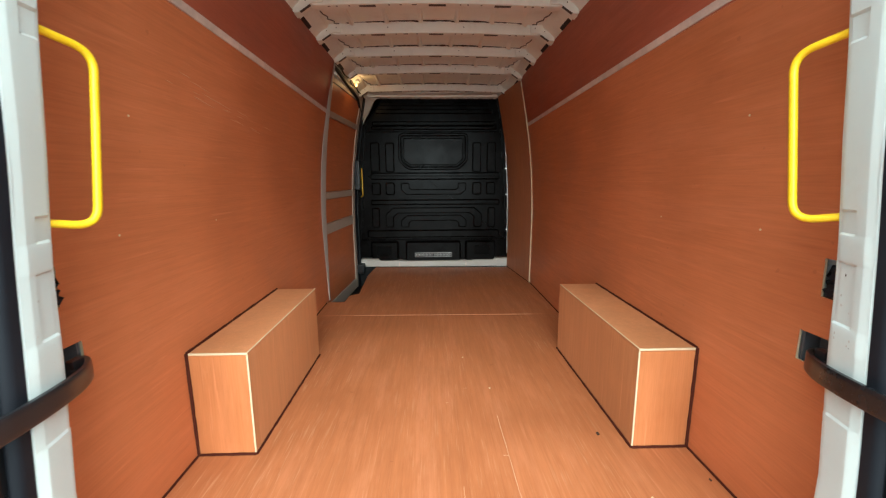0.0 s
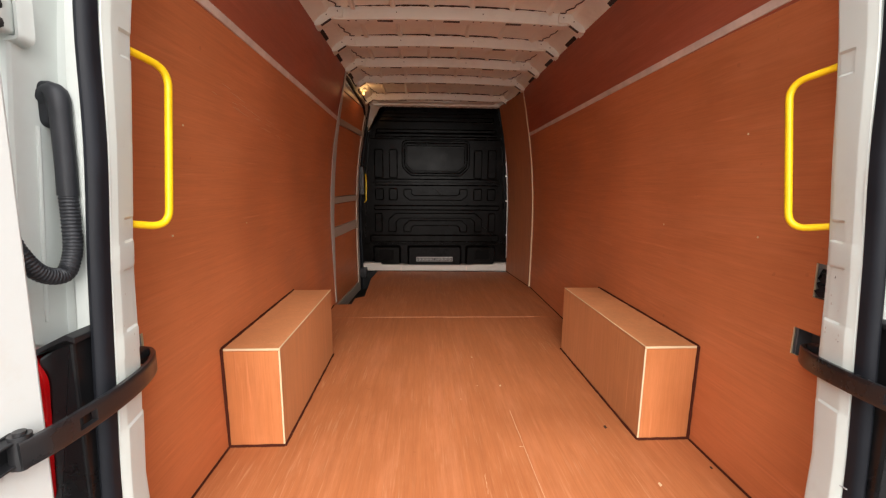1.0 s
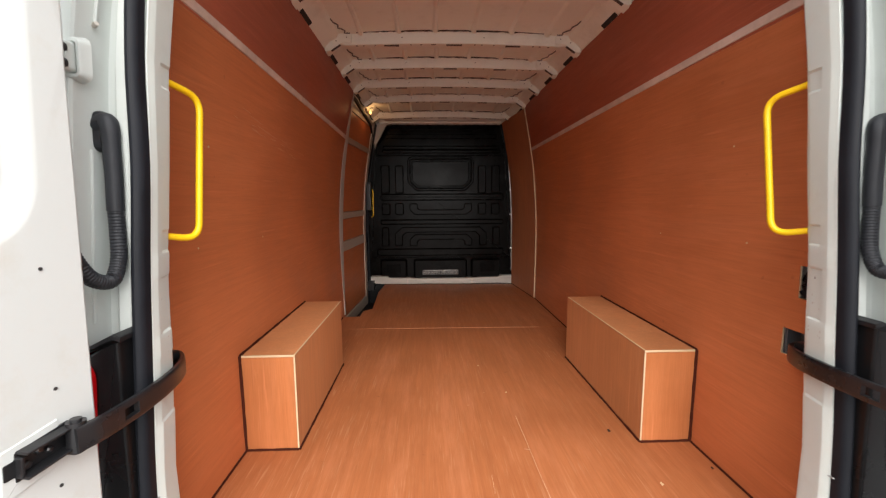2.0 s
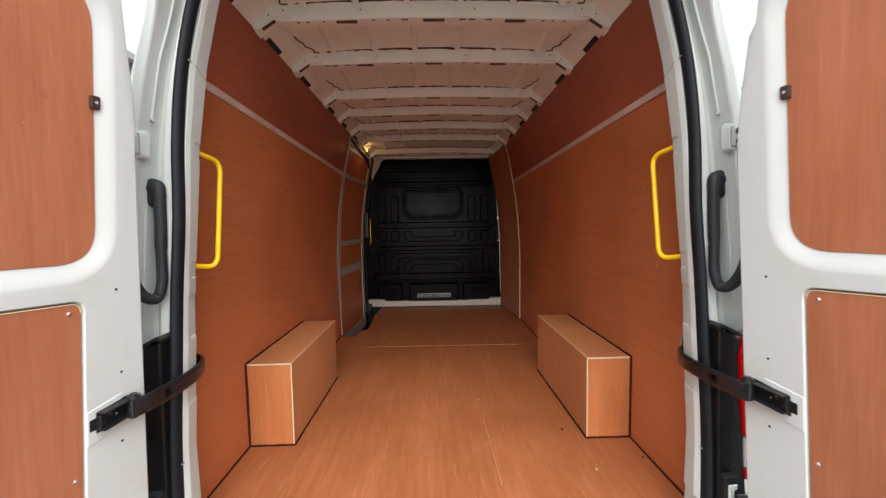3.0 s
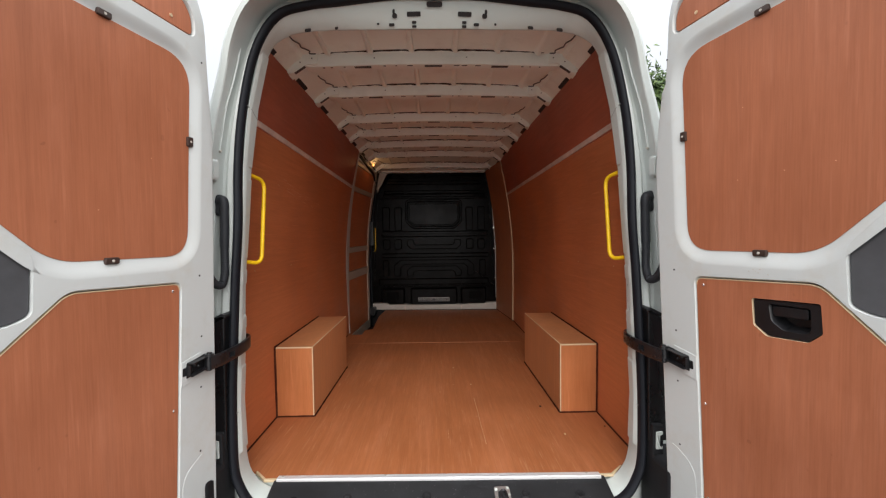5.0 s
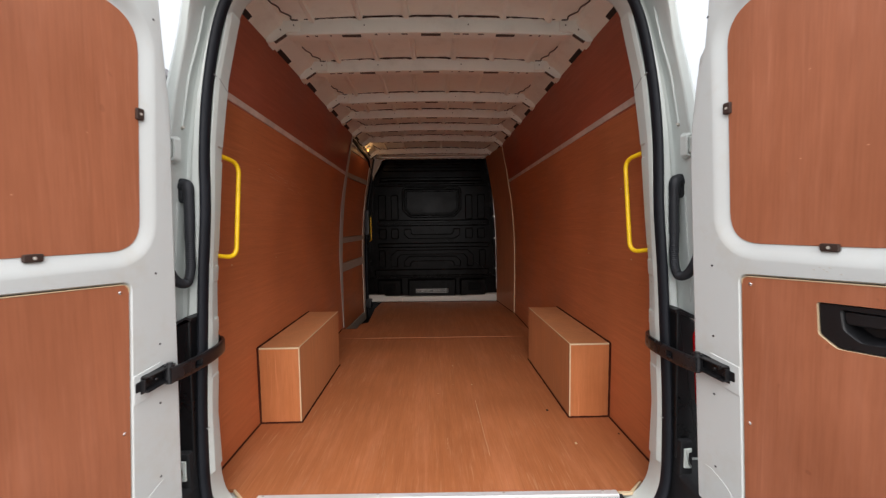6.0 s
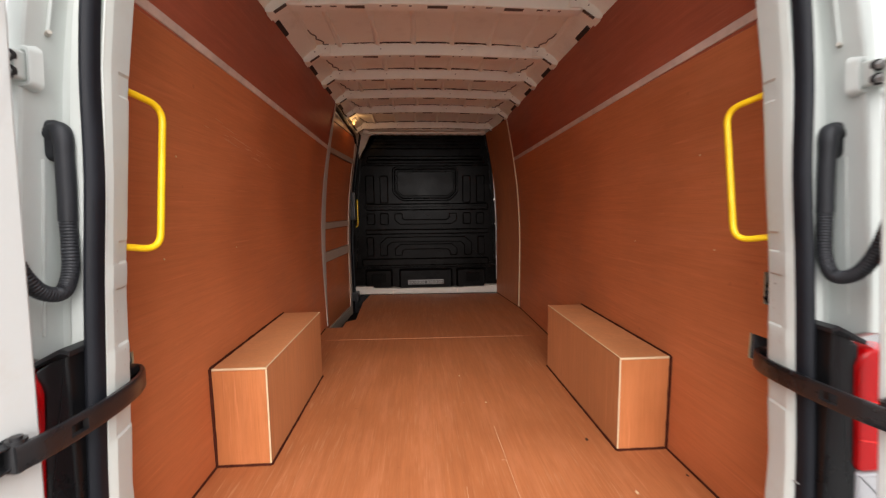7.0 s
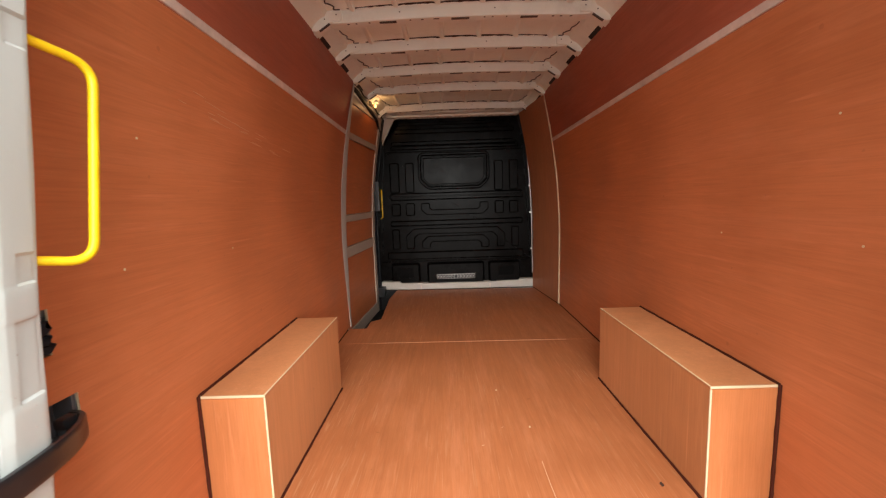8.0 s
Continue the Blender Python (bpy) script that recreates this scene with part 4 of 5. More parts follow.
# ---------------------------------------------------------------- tail lights
for side in (-1, 1):
    lamp = thing("tail_light", "red tail light in a black housing beside the door seal", "tail light", "tail lights")
    def tl(a, b, w, side=side):
        return (REAR_X + side * a, w + rake(b) * 0.4, b)
    out, drop = (0.006, 0.008) if side > 0 else (0.0, 0.0)
    def outer(a, b, w):
        return tl(a + out, b - drop, w)
    part("housing", slab(rounded([(0.788, 0.84), (0.872, 0.84), (0.850, 1.300), (0.800, 1.334), (0.788, 1.332)], 0.004), outer if side < 0 else tl, 0.03, -0.070, 0.005), lamp_black, lamp, angle=20)
    part("housing_lip", slab(rounded([(0.782, 1.328), (0.798, 1.334), (0.866, 1.300), (0.866, 1.310), (0.798, 1.345), (0.782, 1.339)], 0.002), tl, 0.02, -0.073, 0.002), black_plastic, lamp)
    lens = part("lens", slab(rounded([(0.849, 1.020), (0.94, 1.020), (0.94, 1.302), (0.856, 1.302), (0.834, 1.268)], [0.020, 0.01, 0.02, 0.022, 0.028]), outer, -0.03, -0.080, 0.012), red_lens, lamp)
    for z, a in ((1.095, 0.850), (1.185, 0.843)):
        part("lens_rib", slab(rounded([(a, z), (0.92, z - 0.012), (0.92, z - 0.008), (a, z + 0.004)], 0.001, 2), outer, -0.03, -0.0810, 0.001), bright_red, lens)
    part("reversing_lens", slab(rounded([(0.856, 0.930), (0.94, 0.930), (0.94, 1.017), (0.854, 1.017)], 0.006), outer, -0.03, -0.076, 0.008), clear_lens, lamp, "clear reversing light lens")
    part("lower_lens", slab(rounded([(0.858, 0.896), (0.94, 0.896), (0.94, 0.927), (0.855, 0.927)], 0.006), outer, -0.03, -0.078, 0.008), red_lens, lamp)
    part("lamp_bracket", slab(rounded([(0.803, 0.822), (0.828, 0.822), (0.828, 0.832), (0.818, 0.836), (0.818, 0.872), (0.828, 0.876), (0.828, 0.888), (0.803, 0.886)], 0.002, 2), tl, -0.07, -0.096, 0.003), white_in, lamp, "small white bracket")

# ---------------------------------------------------------------- rear doors
HINGE_Y, HINGE_X, OPEN = -0.150, 0.785, radians(11.3)


def rear_door(side):
    def at(u, z, w):
        """u: along the door from its hinge edge, w: towards the van's middle."""
        u = u + 0.055 * (1.9 - z) + (0.014 if side > 0 and 0.02 < u < 0.7 else 0.0)
        x = HINGE_X + u * math.sin(OPEN) - w * math.cos(OPEN)
        y = HINGE_Y - u * math.cos(OPEN) - w * math.sin(OPEN)
        return (REAR_X + side * x, y, z)

    door = thing("rear_door", "open white rear van door lined with reddish brown plywood", "van door", "rear doors")
    foot_u = -0.054 if side < 0 else -0.006
    edge = 0.0 if side < 0 else 0.023
    outline = rounded([(foot_u, 0.50), (0.72, 0.50), (0.72, 2.52), (0.16, 2.52), (0.034 + edge, 2.40), (0.010 + edge, 2.16), (-0.016 + 0.5 * edge, 1.95), (-0.016, 1.84)], [0.03, 0.03, 0.1, 0.15, 0.1, 0.08, 0.07, 0.05], 6)
    hem = 0.074 if side < 0 else 0.086
    upper = rounded([(hem, 1.568), (0.464, 1.572), (0.66, 1.75), (0.66, 2.205), (hem, 2.205)], [0.085, 0.06, 0.05, 0.07, 0.10], 8)
    top = rounded([(0.070, 2.290), (0.66, 2.290), (0.66, 2.46), (0.20, 2.46), (0.075, 2.36)], [0.02, 0.04, 0.04, 0.06, 0.05], 6)
    lu = 0.118 if side < 0 else 0.127
    corner = (0.435, 1.494) if side < 0 else (0.468, 1.496)
    lower = rounded([(lu, 0.56), (0.66, 0.56), (0.66, 1.300 if side < 0 else 1.318), corner, (lu, 1.478)], [0.02, 0.03, 0.05, 0.024, 0.018], 8)
    hx = 0.511 if side < 0 else 0.529
    hexagon = rounded([(hx, 1.462), (hx + 0.037, 1.447), (0.70, 1.447), (0.70, 1.70), (0.635, 1.700), (hx, 1.590)], [0.012, 0.02, 0.02, 0.02, 0.04, 0.022], 6)
    lips = {"upper": 0.044, "top": 0.007, "lower": 0.0105, "hexagon": 0.003}
    holes = {"upper": upper, "top": top, "lower": lower, "hexagon": hexagon}
    bm = bmesh.new()
    fill_with_holes(bm, [[at(a, b, 0) for a, b in outline]] + [[at(a, b, 0) for a, b in grow(p, lips[k])] for k, p in holes.items()])
    for k, p in holes.items():
        lip, deep = lips[k], 0.013 if k == "upper" else 0.030
        ring_faces(bm, [[at(a, b, w) for a, b in grow(p, g)] for g, w in ((lip, 0.0), (lip * 0.92, -0.02 * deep), (lip * 0.80, -0.09 * deep), (lip * 0.62, -0.27 * deep), (lip * 0.40, -0.58 * deep), (lip * 0.20, -0.85 * deep), (lip * 0.06, -0.97 * deep), (0.0, -deep), (-0.03, -deep))])
    ring_faces(bm, [[at(a, b, w) for a, b in grow(outline, g)] for g, w in ((0, 0), (0.004, -0.002), (0.007, -0.008), (0.007, -0.030), (0.016, -0.034), (0.020, -0.040), (0.020, -0.085))])
    bmesh.ops.remove_doubles(bm, verts=bm.verts[:], dist=0.0002)
    part("door_frame", bm, white, door, angle=40)
    bm = slab(grow(outline, 0.020), at, -0.088, -0.080)
    part("outer_skin", bm, white, door)
    part("upper_lining", slab(upper, at, -0.026, -0.0115, 0.001), ply_door, door, "reddish brown plywood lining")
    part("top_lining", slab(grow(top, -0.0015), at, -0.040, -0.0065, 0.001), ply_door, door, "reddish brown plywood lining")
    part("centre_cover", slab(hexagon, at, -0.036, -0.005, 0.003), grey_plate, door, "plain dark grey plastic cover")
    def al(u, z, w):
        return at(u, z, w + 0.0125)

    # lower lining, on the right door with a cut-out for the handle
    cut = rounded([(0.308, 1.374), (0.342, 1.352), (0.440, 1.360), (0.470, 1.386), (0.468, 1.452), (0.306, 1.442)], 0.004, 3)
    sheet = grow(lower, 0.003)
    if side > 0:
        bm = bmesh.new()
        fill_with_holes(bm, [[al(a, b, -0.016) for a, b in sheet], [al(a, b, -0.016) for a, b in grow(cut, 0.003)]])
        ring_faces(bm, [[al(a, b, w) for a, b in sheet] for w in (-0.016, -0.028)], mat=1)
        ring_faces(bm, [[al(a, b, w) for a, b in grow(cut, 0.003)] for w in (-0.016, -0.028)], mat=1)
        bmesh.ops.remove_doubles(bm, verts=bm.verts[:], dist=0.0002)
        part("lower_lining", bm, [ply_door, ply_edge], door, "reddish brown plywood lining with a handle cut-out")
        bm = bmesh.new()
        well = rounded([(0.350, 1.392), (0.380, 1.372), (0.440, 1.376), (0.446, 1.390), (0.446, 1.440), (0.345, 1.436)], 0.008, 3)
        fill_with_holes(bm, [[al(a, b, -0.020) for a, b in cut], [al(a, b, -0.020) for a, b in well]])
        ring_faces(bm, [[al(a, b, w) for a, b in grow(well, g)] for g, w in ((0, -0.020), (-0.003, -0.024), (-0.012, -0.055))])
        slab(grow(well, -0.010), al, -0.060, -0.055, bm=bm)
        ring_faces(bm, [[al(a, b, w) for a, b in cut] for w in (-0.020, -0.03)])
        handle = part("door_handle", bm, black_plastic, door, "black recessed plastic door handle")
        part("pull_lever", slab(rounded([(0.352, 1.405), (0.438, 1.409), (0.438, 1.436), (0.350, 1.432)], 0.006, 3), al, -0.045, -0.024, 0.004), black_plastic, handle)
    else:
        bm = bmesh.new()
        fill_with_holes(bm, [[al(a, b, -0.016) for a, b in sheet]])
        ring_faces(bm, [[al(a, b, w) for a, b in sheet] for w in (-0.016, -0.028)], mat=1)
        bmesh.ops.remove_doubles(bm, verts=bm.verts[:], dist=0.0002)
        part("lower_lining", bm, [ply_door, ply_edge], door, "reddish brown plywood lining")
    bm = bmesh.new()
    shoulder = [i for i, (a, b) in enumerate(lower) if b > 1.25]
    rims = [grow(lower, g) for g in (0.0044, 0.0040, 0.0022, 0.0012)]
    ring_faces(bm, [[al(*rim[i], w) for i in shoulder] for rim, w in zip(rims, (-0.024, -0.0148, -0.0146, -0.0165))], closed=False)
    part("raw_edge", bm, ply_edge, door, "pale raw plywood edge")
    # brown clips that hold the upper lining
    for u, z, turn in ((hem, 1.94, 0), (0.327, 1.568, 1), (0.357, 2.210, 1)):
        du, dz = (0.011, 0.016) if not turn else (0.019, 0.009)
        shape = [(u - du, z - dz), (u + du, z - dz), (u + du, z + dz), (u - du, z + dz)]
        clip = part("clip", slab(rounded(shape, 0.005, 3), at, -0.020, -0.0035, 0.003), clip_brown, door, "small brown plastic clip")
        part("clip_screw", tube([at(u, z, -0.008), at(u, z, -0.0020)], 0.0036, 8), chip_grey, clip)
    part("screw", tube([at(0.155, 2.315, -0.012), at(0.155, 2.315, -0.0035)], 0.0055, 8), brass, door, "brass screw head")
    for u, z in ((lu + 0.022, 1.462), (lu + 0.014, 1.092), (lu + 0.014, 0.80)):
        part("screw", tube([at(u, z, -0.008), at(u, z, -0.0018), at(u, z, -0.0004)], [0.0046, 0.0046, 0.0030], 10), screw_steel, door, "bright steel screw head")
    for z in (2.215, 1.50, 1.296, 1.127, 0.915):
        u = 0.026 if side < 0 and z < 1.4 else 0.037
        part("drain_hole", tube([at(u, z, -0.004), at(u, z, 0.0012)], 0.0032, 8), slot_dark, door)
    for u, z in (((0.394, 1.780), (0.506, 1.784), (0.290, 1.972), (0.267, 1.772)) if side > 0 else ((0.21, 1.86), (0.36, 1.70))):
        nick = rounded([(u, z), (u + 0.0022, z - 0.001), (u + 0.0028, z + 0.0016), (u - 0.0008, z + 0.0022)], 0.0006, 2)
        part("nick", slab(nick, at, -0.014, -0.0110), scuff_pale, door, "pale nick in the film")
    if side > 0:
        for u, z in ((0.312, 1.523), (0.326, 1.515), (0.319, 1.519), (0.352, 1.512), (0.331, 1.524), (0.300, 1.517)):
            part("paint_chip", slab(rounded([(u, z), (u + 0.0025, z - 0.0012), (u + 0.0032, z + 0.001), (u - 0.001, z + 0.0016)], 0.0006, 2), at, -0.002, 0.0008), chip_grey, door, "chipped paint spot")
    # pressed fields of the hinge stile
    for z0, z1 in ((1.165, 1.245),):
        part("strap_field", slab(rounded([(0.026, z0), (lu - 0.010, z0 - 0.013), (lu - 0.010, z1 - 0.013), (0.026, z1)], 0.003), at, -0.004, 0.0024, 0.0024), white, door)
    part("lower_field", slab(rounded([(0.014, 0.58), (0.098, 0.58), (0.098, 0.868), (0.014, 0.905)], [0.01, 0.01, 0.055, 0.01]), at, -0.004, 0.0012, 0.001), white, door)
    # check strap bracket
    bracket = part("strap_bracket", slab(rounded([(0.010, 1.182), (0.090, 1.176), (0.090, 1.186), (0.105, 1.186), (0.105, 1.212), (0.090, 1.213), (0.090, 1.224), (0.010, 1.234)], 0.003, 3), at, 0.0, 0.004, 0.001), black_plastic, door, "black pressed steel strap bracket")
    for low, high, tall in ((1.226, 1.221, 0.026), (1.190, 1.182, 0.026)):
        wall = slab(rounded([(0.008, low), (0.088, high), (0.088, high + 0.0045), (0.008, low + 0.0045)], 0.0015, 2), at, 0.0, tall, 0.002)
        part("bracket_flange", wall, black_plastic, bracket)
    part("end_tab", slab(rounded([(0.084, 1.184), (0.090, 1.184), (0.090, 1.217), (0.084, 1.218)], 0.002, 2), at, 0.0, 0.016, 0.002), black_plastic, bracket)
    for u, z, r in ((0.060, 1.212, 0.0065), (0.078, 1.198, 0.0075), (0.046, 1.204, 0.005)):
        part("bolt", tube([at(u, z, 0.003), at(u, z, 0.009), at(u, z, 0.011)], [r, r, r * 0.6], 6), strap_black, bracket)
    part("pivot_pin", tube([at(0.012, 1.178, 0.019), at(0.012, 1.239, 0.019)], 0.0085, 12), strap_black, bracket)
    part("knuckle", tube([at(0.012, 1.182, 0.019), at(0.012, 1.234, 0.019)], 0.0145, 14), strap_black, bracket)
    return door, at


def strap_mesh(line, first, last):
    """A flat bar along a line, standing on edge, with a window cut through it between two stations."""
    bands = (-0.0225, -0.0190, -0.0110, 0.0110, 0.0190, 0.0225)
    bm = bmesh.new()
    sheets = []
    for face in (1, -1):
        rows = []
        for i, p in enumerate(line):
            t = (line[min(i + 1, len(line) - 1)] - line[max(i - 1, 0)]).normalized()
            n = t.cross(Vector((0, 0, 1))).normalized()
            rows.append([bm.verts.new(p + n * face * (0.0036 if k in (0, 5) else 0.006) + Vector((0, 0, h))) for k, h in enumerate(bands)])
        sheets.append(rows)
    for i in range(len(line) - 1):
        for k in range(5):
            if not (k == 2 and first <= i < last):
                for rows in sheets:
                    bm.faces.new((rows[i][k], rows[i + 1][k], rows[i + 1][k + 1], rows[i][k + 1]))
        for k in (0, 5):
            bm.faces.new((sheets[0][i][k], sheets[0][i + 1][k], sheets[1][i + 1][k], sheets[1][i][k]))
        if first <= i < last:
            for k in (2, 3):
                bm.faces.new((sheets[0][i][k], sheets[0][i + 1][k], sheets[1][i + 1][k], sheets[1][i][k]))
    for i in (0, len(line) - 1):
        for k in range(5):
            bm.faces.new((sheets[0][i][k], sheets[0][i][k + 1], sheets[1][i][k + 1], sheets[1][i][k]))
    for i in (first, last):
        bm.faces.new((sheets[0][i][2], sheets[0][i][3], sheets[1][i][3], sheets[1][i][2]))
    return bm


for side in (-1, 1):
    door, at = rear_door(side)
    # curved check strap between door and post
    strap = thing("check_strap", "curved black door check strap beside the post", "door strap", "check straps")
    pull = 0.022 if side > 0 else 0.0
    line = spline([(REAR_X + side * x, y - pull * min(1.0, max(0.0, y / 0.18)), z - 0.1 * pull) for x, y, z in ((0.872, 0.200, 1.185), (0.835, 0.185, 1.187), (0.790, 0.120, 1.195), (0.757, 0.030, 1.204), (0.744, -0.070, 1.208), (0.752, -0.165, 1.207), (0.768, -0.215, 1.205))], 6)
    part("strap_arm", strap_mesh(line, 26, 28), strap_black, strap)
    part("end_stop", solid((REAR_X + side * 0.822, 0.135 - pull, 1.200), (REAR_X + side * 0.845, 0.165 - pull, 1.222), 0.005), black_plastic, strap)

    # wiring conduit from the post to the door
    conduit = thing("wiring_conduit", "black corrugated wiring conduit looping to the door", "cable conduit", "wiring conduits")
    cx = lambda x: REAR_X + side * x
    def plug(a, b, w):
        return (cx(0.835 - w), a, b)
    part("boot", slab(rounded([(-0.022, 1.708), (0.016, 1.708), (0.016, 1.790), (-0.022, 1.790)], 0.0185, 8), plug, -0.012, 0.012, 0.004), conduit_rubber, conduit)
    pts = spline([(cx(0.834), -0.005, 1.760), (cx(0.817), -0.009, 1.767), (cx(0.8085), -0.0135, 1.748), (cx(0.807), -0.016, 1.71), (cx(0.807), -0.018, 1.65), (cx(0.808), -0.021, 1.588)], 6)
    part("elbow", tube(pts, [0.0215 - 0.0058 * min(1.0, i / 16) for i in range(len(pts))], 16), conduit_rubber, conduit)
    loop = spline([(cx(0.808), -0.021, 1.592), (cx(0.806), -0.025, 1.54), (cx(0.803), -0.034, 1.487), (cx(0.804), -0.056, 1.450), (cx(0.812), -0.092, 1.460), (cx(0.820), -0.116, 1.50), (cx(0.827), -0.128, 1.55), (cx(0.832), -0.134, 1.59)], 32)
    part("corrugated_hose", tube(loop, [0.0143 + 0.0009 * math.sin(i * 1.57) for i in range(len(loop))], 12), conduit_rubber, conduit, angle=80)

    # hinge in its pressed pocket
    def hp(a, b, w, side=side):
        return (REAR_X + side * a, -0.064 - w + rake(b), b)
    rim_out = rounded([(0.818, 1.840), (0.905, 1.836), (0.905, 1.920), (0.818, 1.914)], 0.012)
    bm = bmesh.new()
    ring_faces(bm, [[hp(a, b, w) for a, b in grow(rim_out, g)] for g, w in ((0.006, -0.014), (0.003, -0.006), (0.001, 0.001), (0.0, 0.004), (-0.002, 0.0065), (-0.007, 0.0065), (-0.010, 0.003), (-0.012, -0.004))])
    slab(grow(rim_out, -0.011), hp, -0.012, -0.003, bm=bm)
    part("hinge_pocket", bm, white_post, body_frame, "pressed white pocket round the hinge")
    hinge = part("hinge_leaf", slab(rounded([(0.829, 1.850), (0.872, 1.850), (0.872, 1.904), (0.829, 1.904)], 0.008), hp, -0.006, 0.024, 0.004), white_post, door, "white painted hinge")
    part("knuckle", tube([hp(0.872, 1.846, 0.036), hp(0.872, 1.908, 0.036)], 0.013, 12), white_post, hinge)
    for b in (1.862, 1.890):
        part("washer", tube([hp(0.840, b, 0.020), hp(0.840, b, 0.0265)], 0.0125, 12), slot_dark, hinge, "dirt-blackened washer")
        part("bolt", tube([hp(0.840, b, 0.020), hp(0.840, b, 0.034), hp(0.840, b, 0.037)], [0.0090, 0.0090, 0.006], 6), seam_grey, hinge, "grimy hinge bolt")
    # raised gutter seam up the post
    seam = thing("gutter_seam", "raised white seam along the door gutter", "seam", kind="structure")
    def gutter(z, side=side):
        return (REAR_X + side * (jamb_point(z, 1)[0] + 0.0925 * (1.0 - 0.38 * min(1.0, max(0.0, (z - 1.7) / 0.55)))), -0.030 + rake(z), z)
    for z0, z1 in ((1.954, 2.40), (1.36, 1.71)):
        part("bead", tube([gutter(z0 + (z1 - z0) * k / 8) for k in range(9)], 0.0036, 8), white_post, seam)
    tail = [gutter(1.957), gutter(1.951), gutter(1.947)]
    part("bead_end", tube([tail[0], tail[1], (tail[2][0] - side * 0.010, tail[2][1] - 0.006, tail[2][2] + 0.006)], [0.0036, 0.0050, 0.0040], 8), chip_grey, seam, "sealed grey end of the bead")

    # yellow grab handle
    grab = thing("grab_handle", "yellow painted steel grab handle beside the rear post", "grab handle", "grab handles")
    top_z, bot_z = 1.870, 1.526
    bar = bend([(REAR_X + side * 0.790, 0.082, top_z + 0.024), (REAR_X + side * 0.752, 0.222, top_z), (REAR_X + side * 0.750, 0.166, bot_z - 0.014), (REAR_X + side * 0.792, 0.090, bot_z + 0.001)], 0.042, 8)
    part("bar", tube(bar, 0.0083, 14), yellow, grab)

# ---------------------------------------------------------------- wheel arch boxes


def arch_box(side, y0, y1, top):
    root = thing("wheel_arch_box", "plywood wheel arch box with pale raw edges", "wheel box", "wheel boxes")
    xi, xo = 0.670, 0.871
    sx = lambda x: side * x
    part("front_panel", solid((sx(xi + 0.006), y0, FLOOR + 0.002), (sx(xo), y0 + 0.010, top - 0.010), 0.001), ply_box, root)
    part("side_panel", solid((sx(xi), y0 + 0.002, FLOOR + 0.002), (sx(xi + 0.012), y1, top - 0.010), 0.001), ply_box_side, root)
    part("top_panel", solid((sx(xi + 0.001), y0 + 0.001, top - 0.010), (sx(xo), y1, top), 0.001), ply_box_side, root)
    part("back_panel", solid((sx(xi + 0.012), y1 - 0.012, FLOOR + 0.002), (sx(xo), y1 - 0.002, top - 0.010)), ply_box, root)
    # pale raw edges
    part("raw_edge", solid((sx(xi - 0.001), y0 - 0.001, FLOOR + 0.004), (sx(xi + 0.005), y0 + 0.004, top - 0.009), 0.0012), ply_edge, root, "pale raw plywood edge")
    part("raw_edge", solid((sx(xi - 0.001), y0 - 0.002, top - 0.0070), (sx(xo - 0.004), y0 + 0.003, top + 0.0008), 0.0012), ply_edge, root, "pale raw plywood edge")
    part("raw_edge", solid((sx(xi - 0.0015), y0 + 0.004, top - 0.0015), (sx(xi + 0.0035), y1, top + 0.0012), 0.0008), ply_edge, root, "pale raw plywood edge")
    # dark sealant round the foot and up the wall
    for a, b in (((xi - 0.002, y0 - 0.004, FLOOR), (xi - 0.002, y1, FLOOR)), ((xi - 0.002, y0 - 0.003, FLOOR), (xo, y0 - 0.003, FLOOR)),
                 ((xo - 0.002, y0 - 0.003, FLOOR), (xo + 0.001, y0 - 0.003, top)), ((xo + 0.001, y0, top), (xo + 0.003, y1, top))):
        a, b = Vector((sx(a[0]), a[1], a[2] + 0.001)), Vector((sx(b[0]), b[1], b[2] + 0.001))
        n = max(6, int((b - a).length / 0.025))
        run = [a + (b - a) * (i / n) + Vector((random.uniform(-1, 1), random.uniform(-1, 1), random.uniform(-1, 1))) * 0.0005 for i in range(n + 1)]
        part("sealant", tube(run, [random.uniform(0.0046, 0.0064) for _ in run], 8), brown_sealant, root, "dark brown sealant bead")
    return root


arch_box(-1, 0.600, 1.412, 1.030)
arch_box(1, 0.586, 1.452, 1.026)

# ---------------------------------------------------------------- bulkhead
bulkhead = thing("bulkhead", "black moulded plastic bulkhead with a blanked window", "bulkhead", kind="structure")


def bk(a, b, w):
    """a: across from the centre, w: towards the load space."""
    return (FRONT_X + a, FRONT - w, b)


def quad(x0, x1, z0, z1):
    return [(x0, z0), (x1, z0), (x1, z1), (x0, z1)]


def both(x0, x1, z0, z1):
    return [quad(x0, x1, z0, z1), quad(-x1, -x0, z0, z1)]


def field(points, height, radius=0.015, edge=0.006, w0=-0.002, lift=1.0):
    return slab(rounded(points, radius), bk, w0, height * lift, edge)


def moulding(points, base, height, slope, radius=0.010, seg=4):
    """A form pressed out of the sheet with sloping flanks and softened edges."""
    line = rounded(points, radius, seg)
    bm = bmesh.new()
    loops = [(slope + 0.002, base - 0.004), (slope, base), (slope * 0.72, base + height * 0.12), (slope * 0.22, base + height * 0.88), (0.0, base + height), (-0.003, base + height)]
    rows = ring_faces(bm, [[bk(a, b, w) for a, b in grow(line, g)] for g, w in loops])
    bm.faces.new(rows[-1])
    return bm


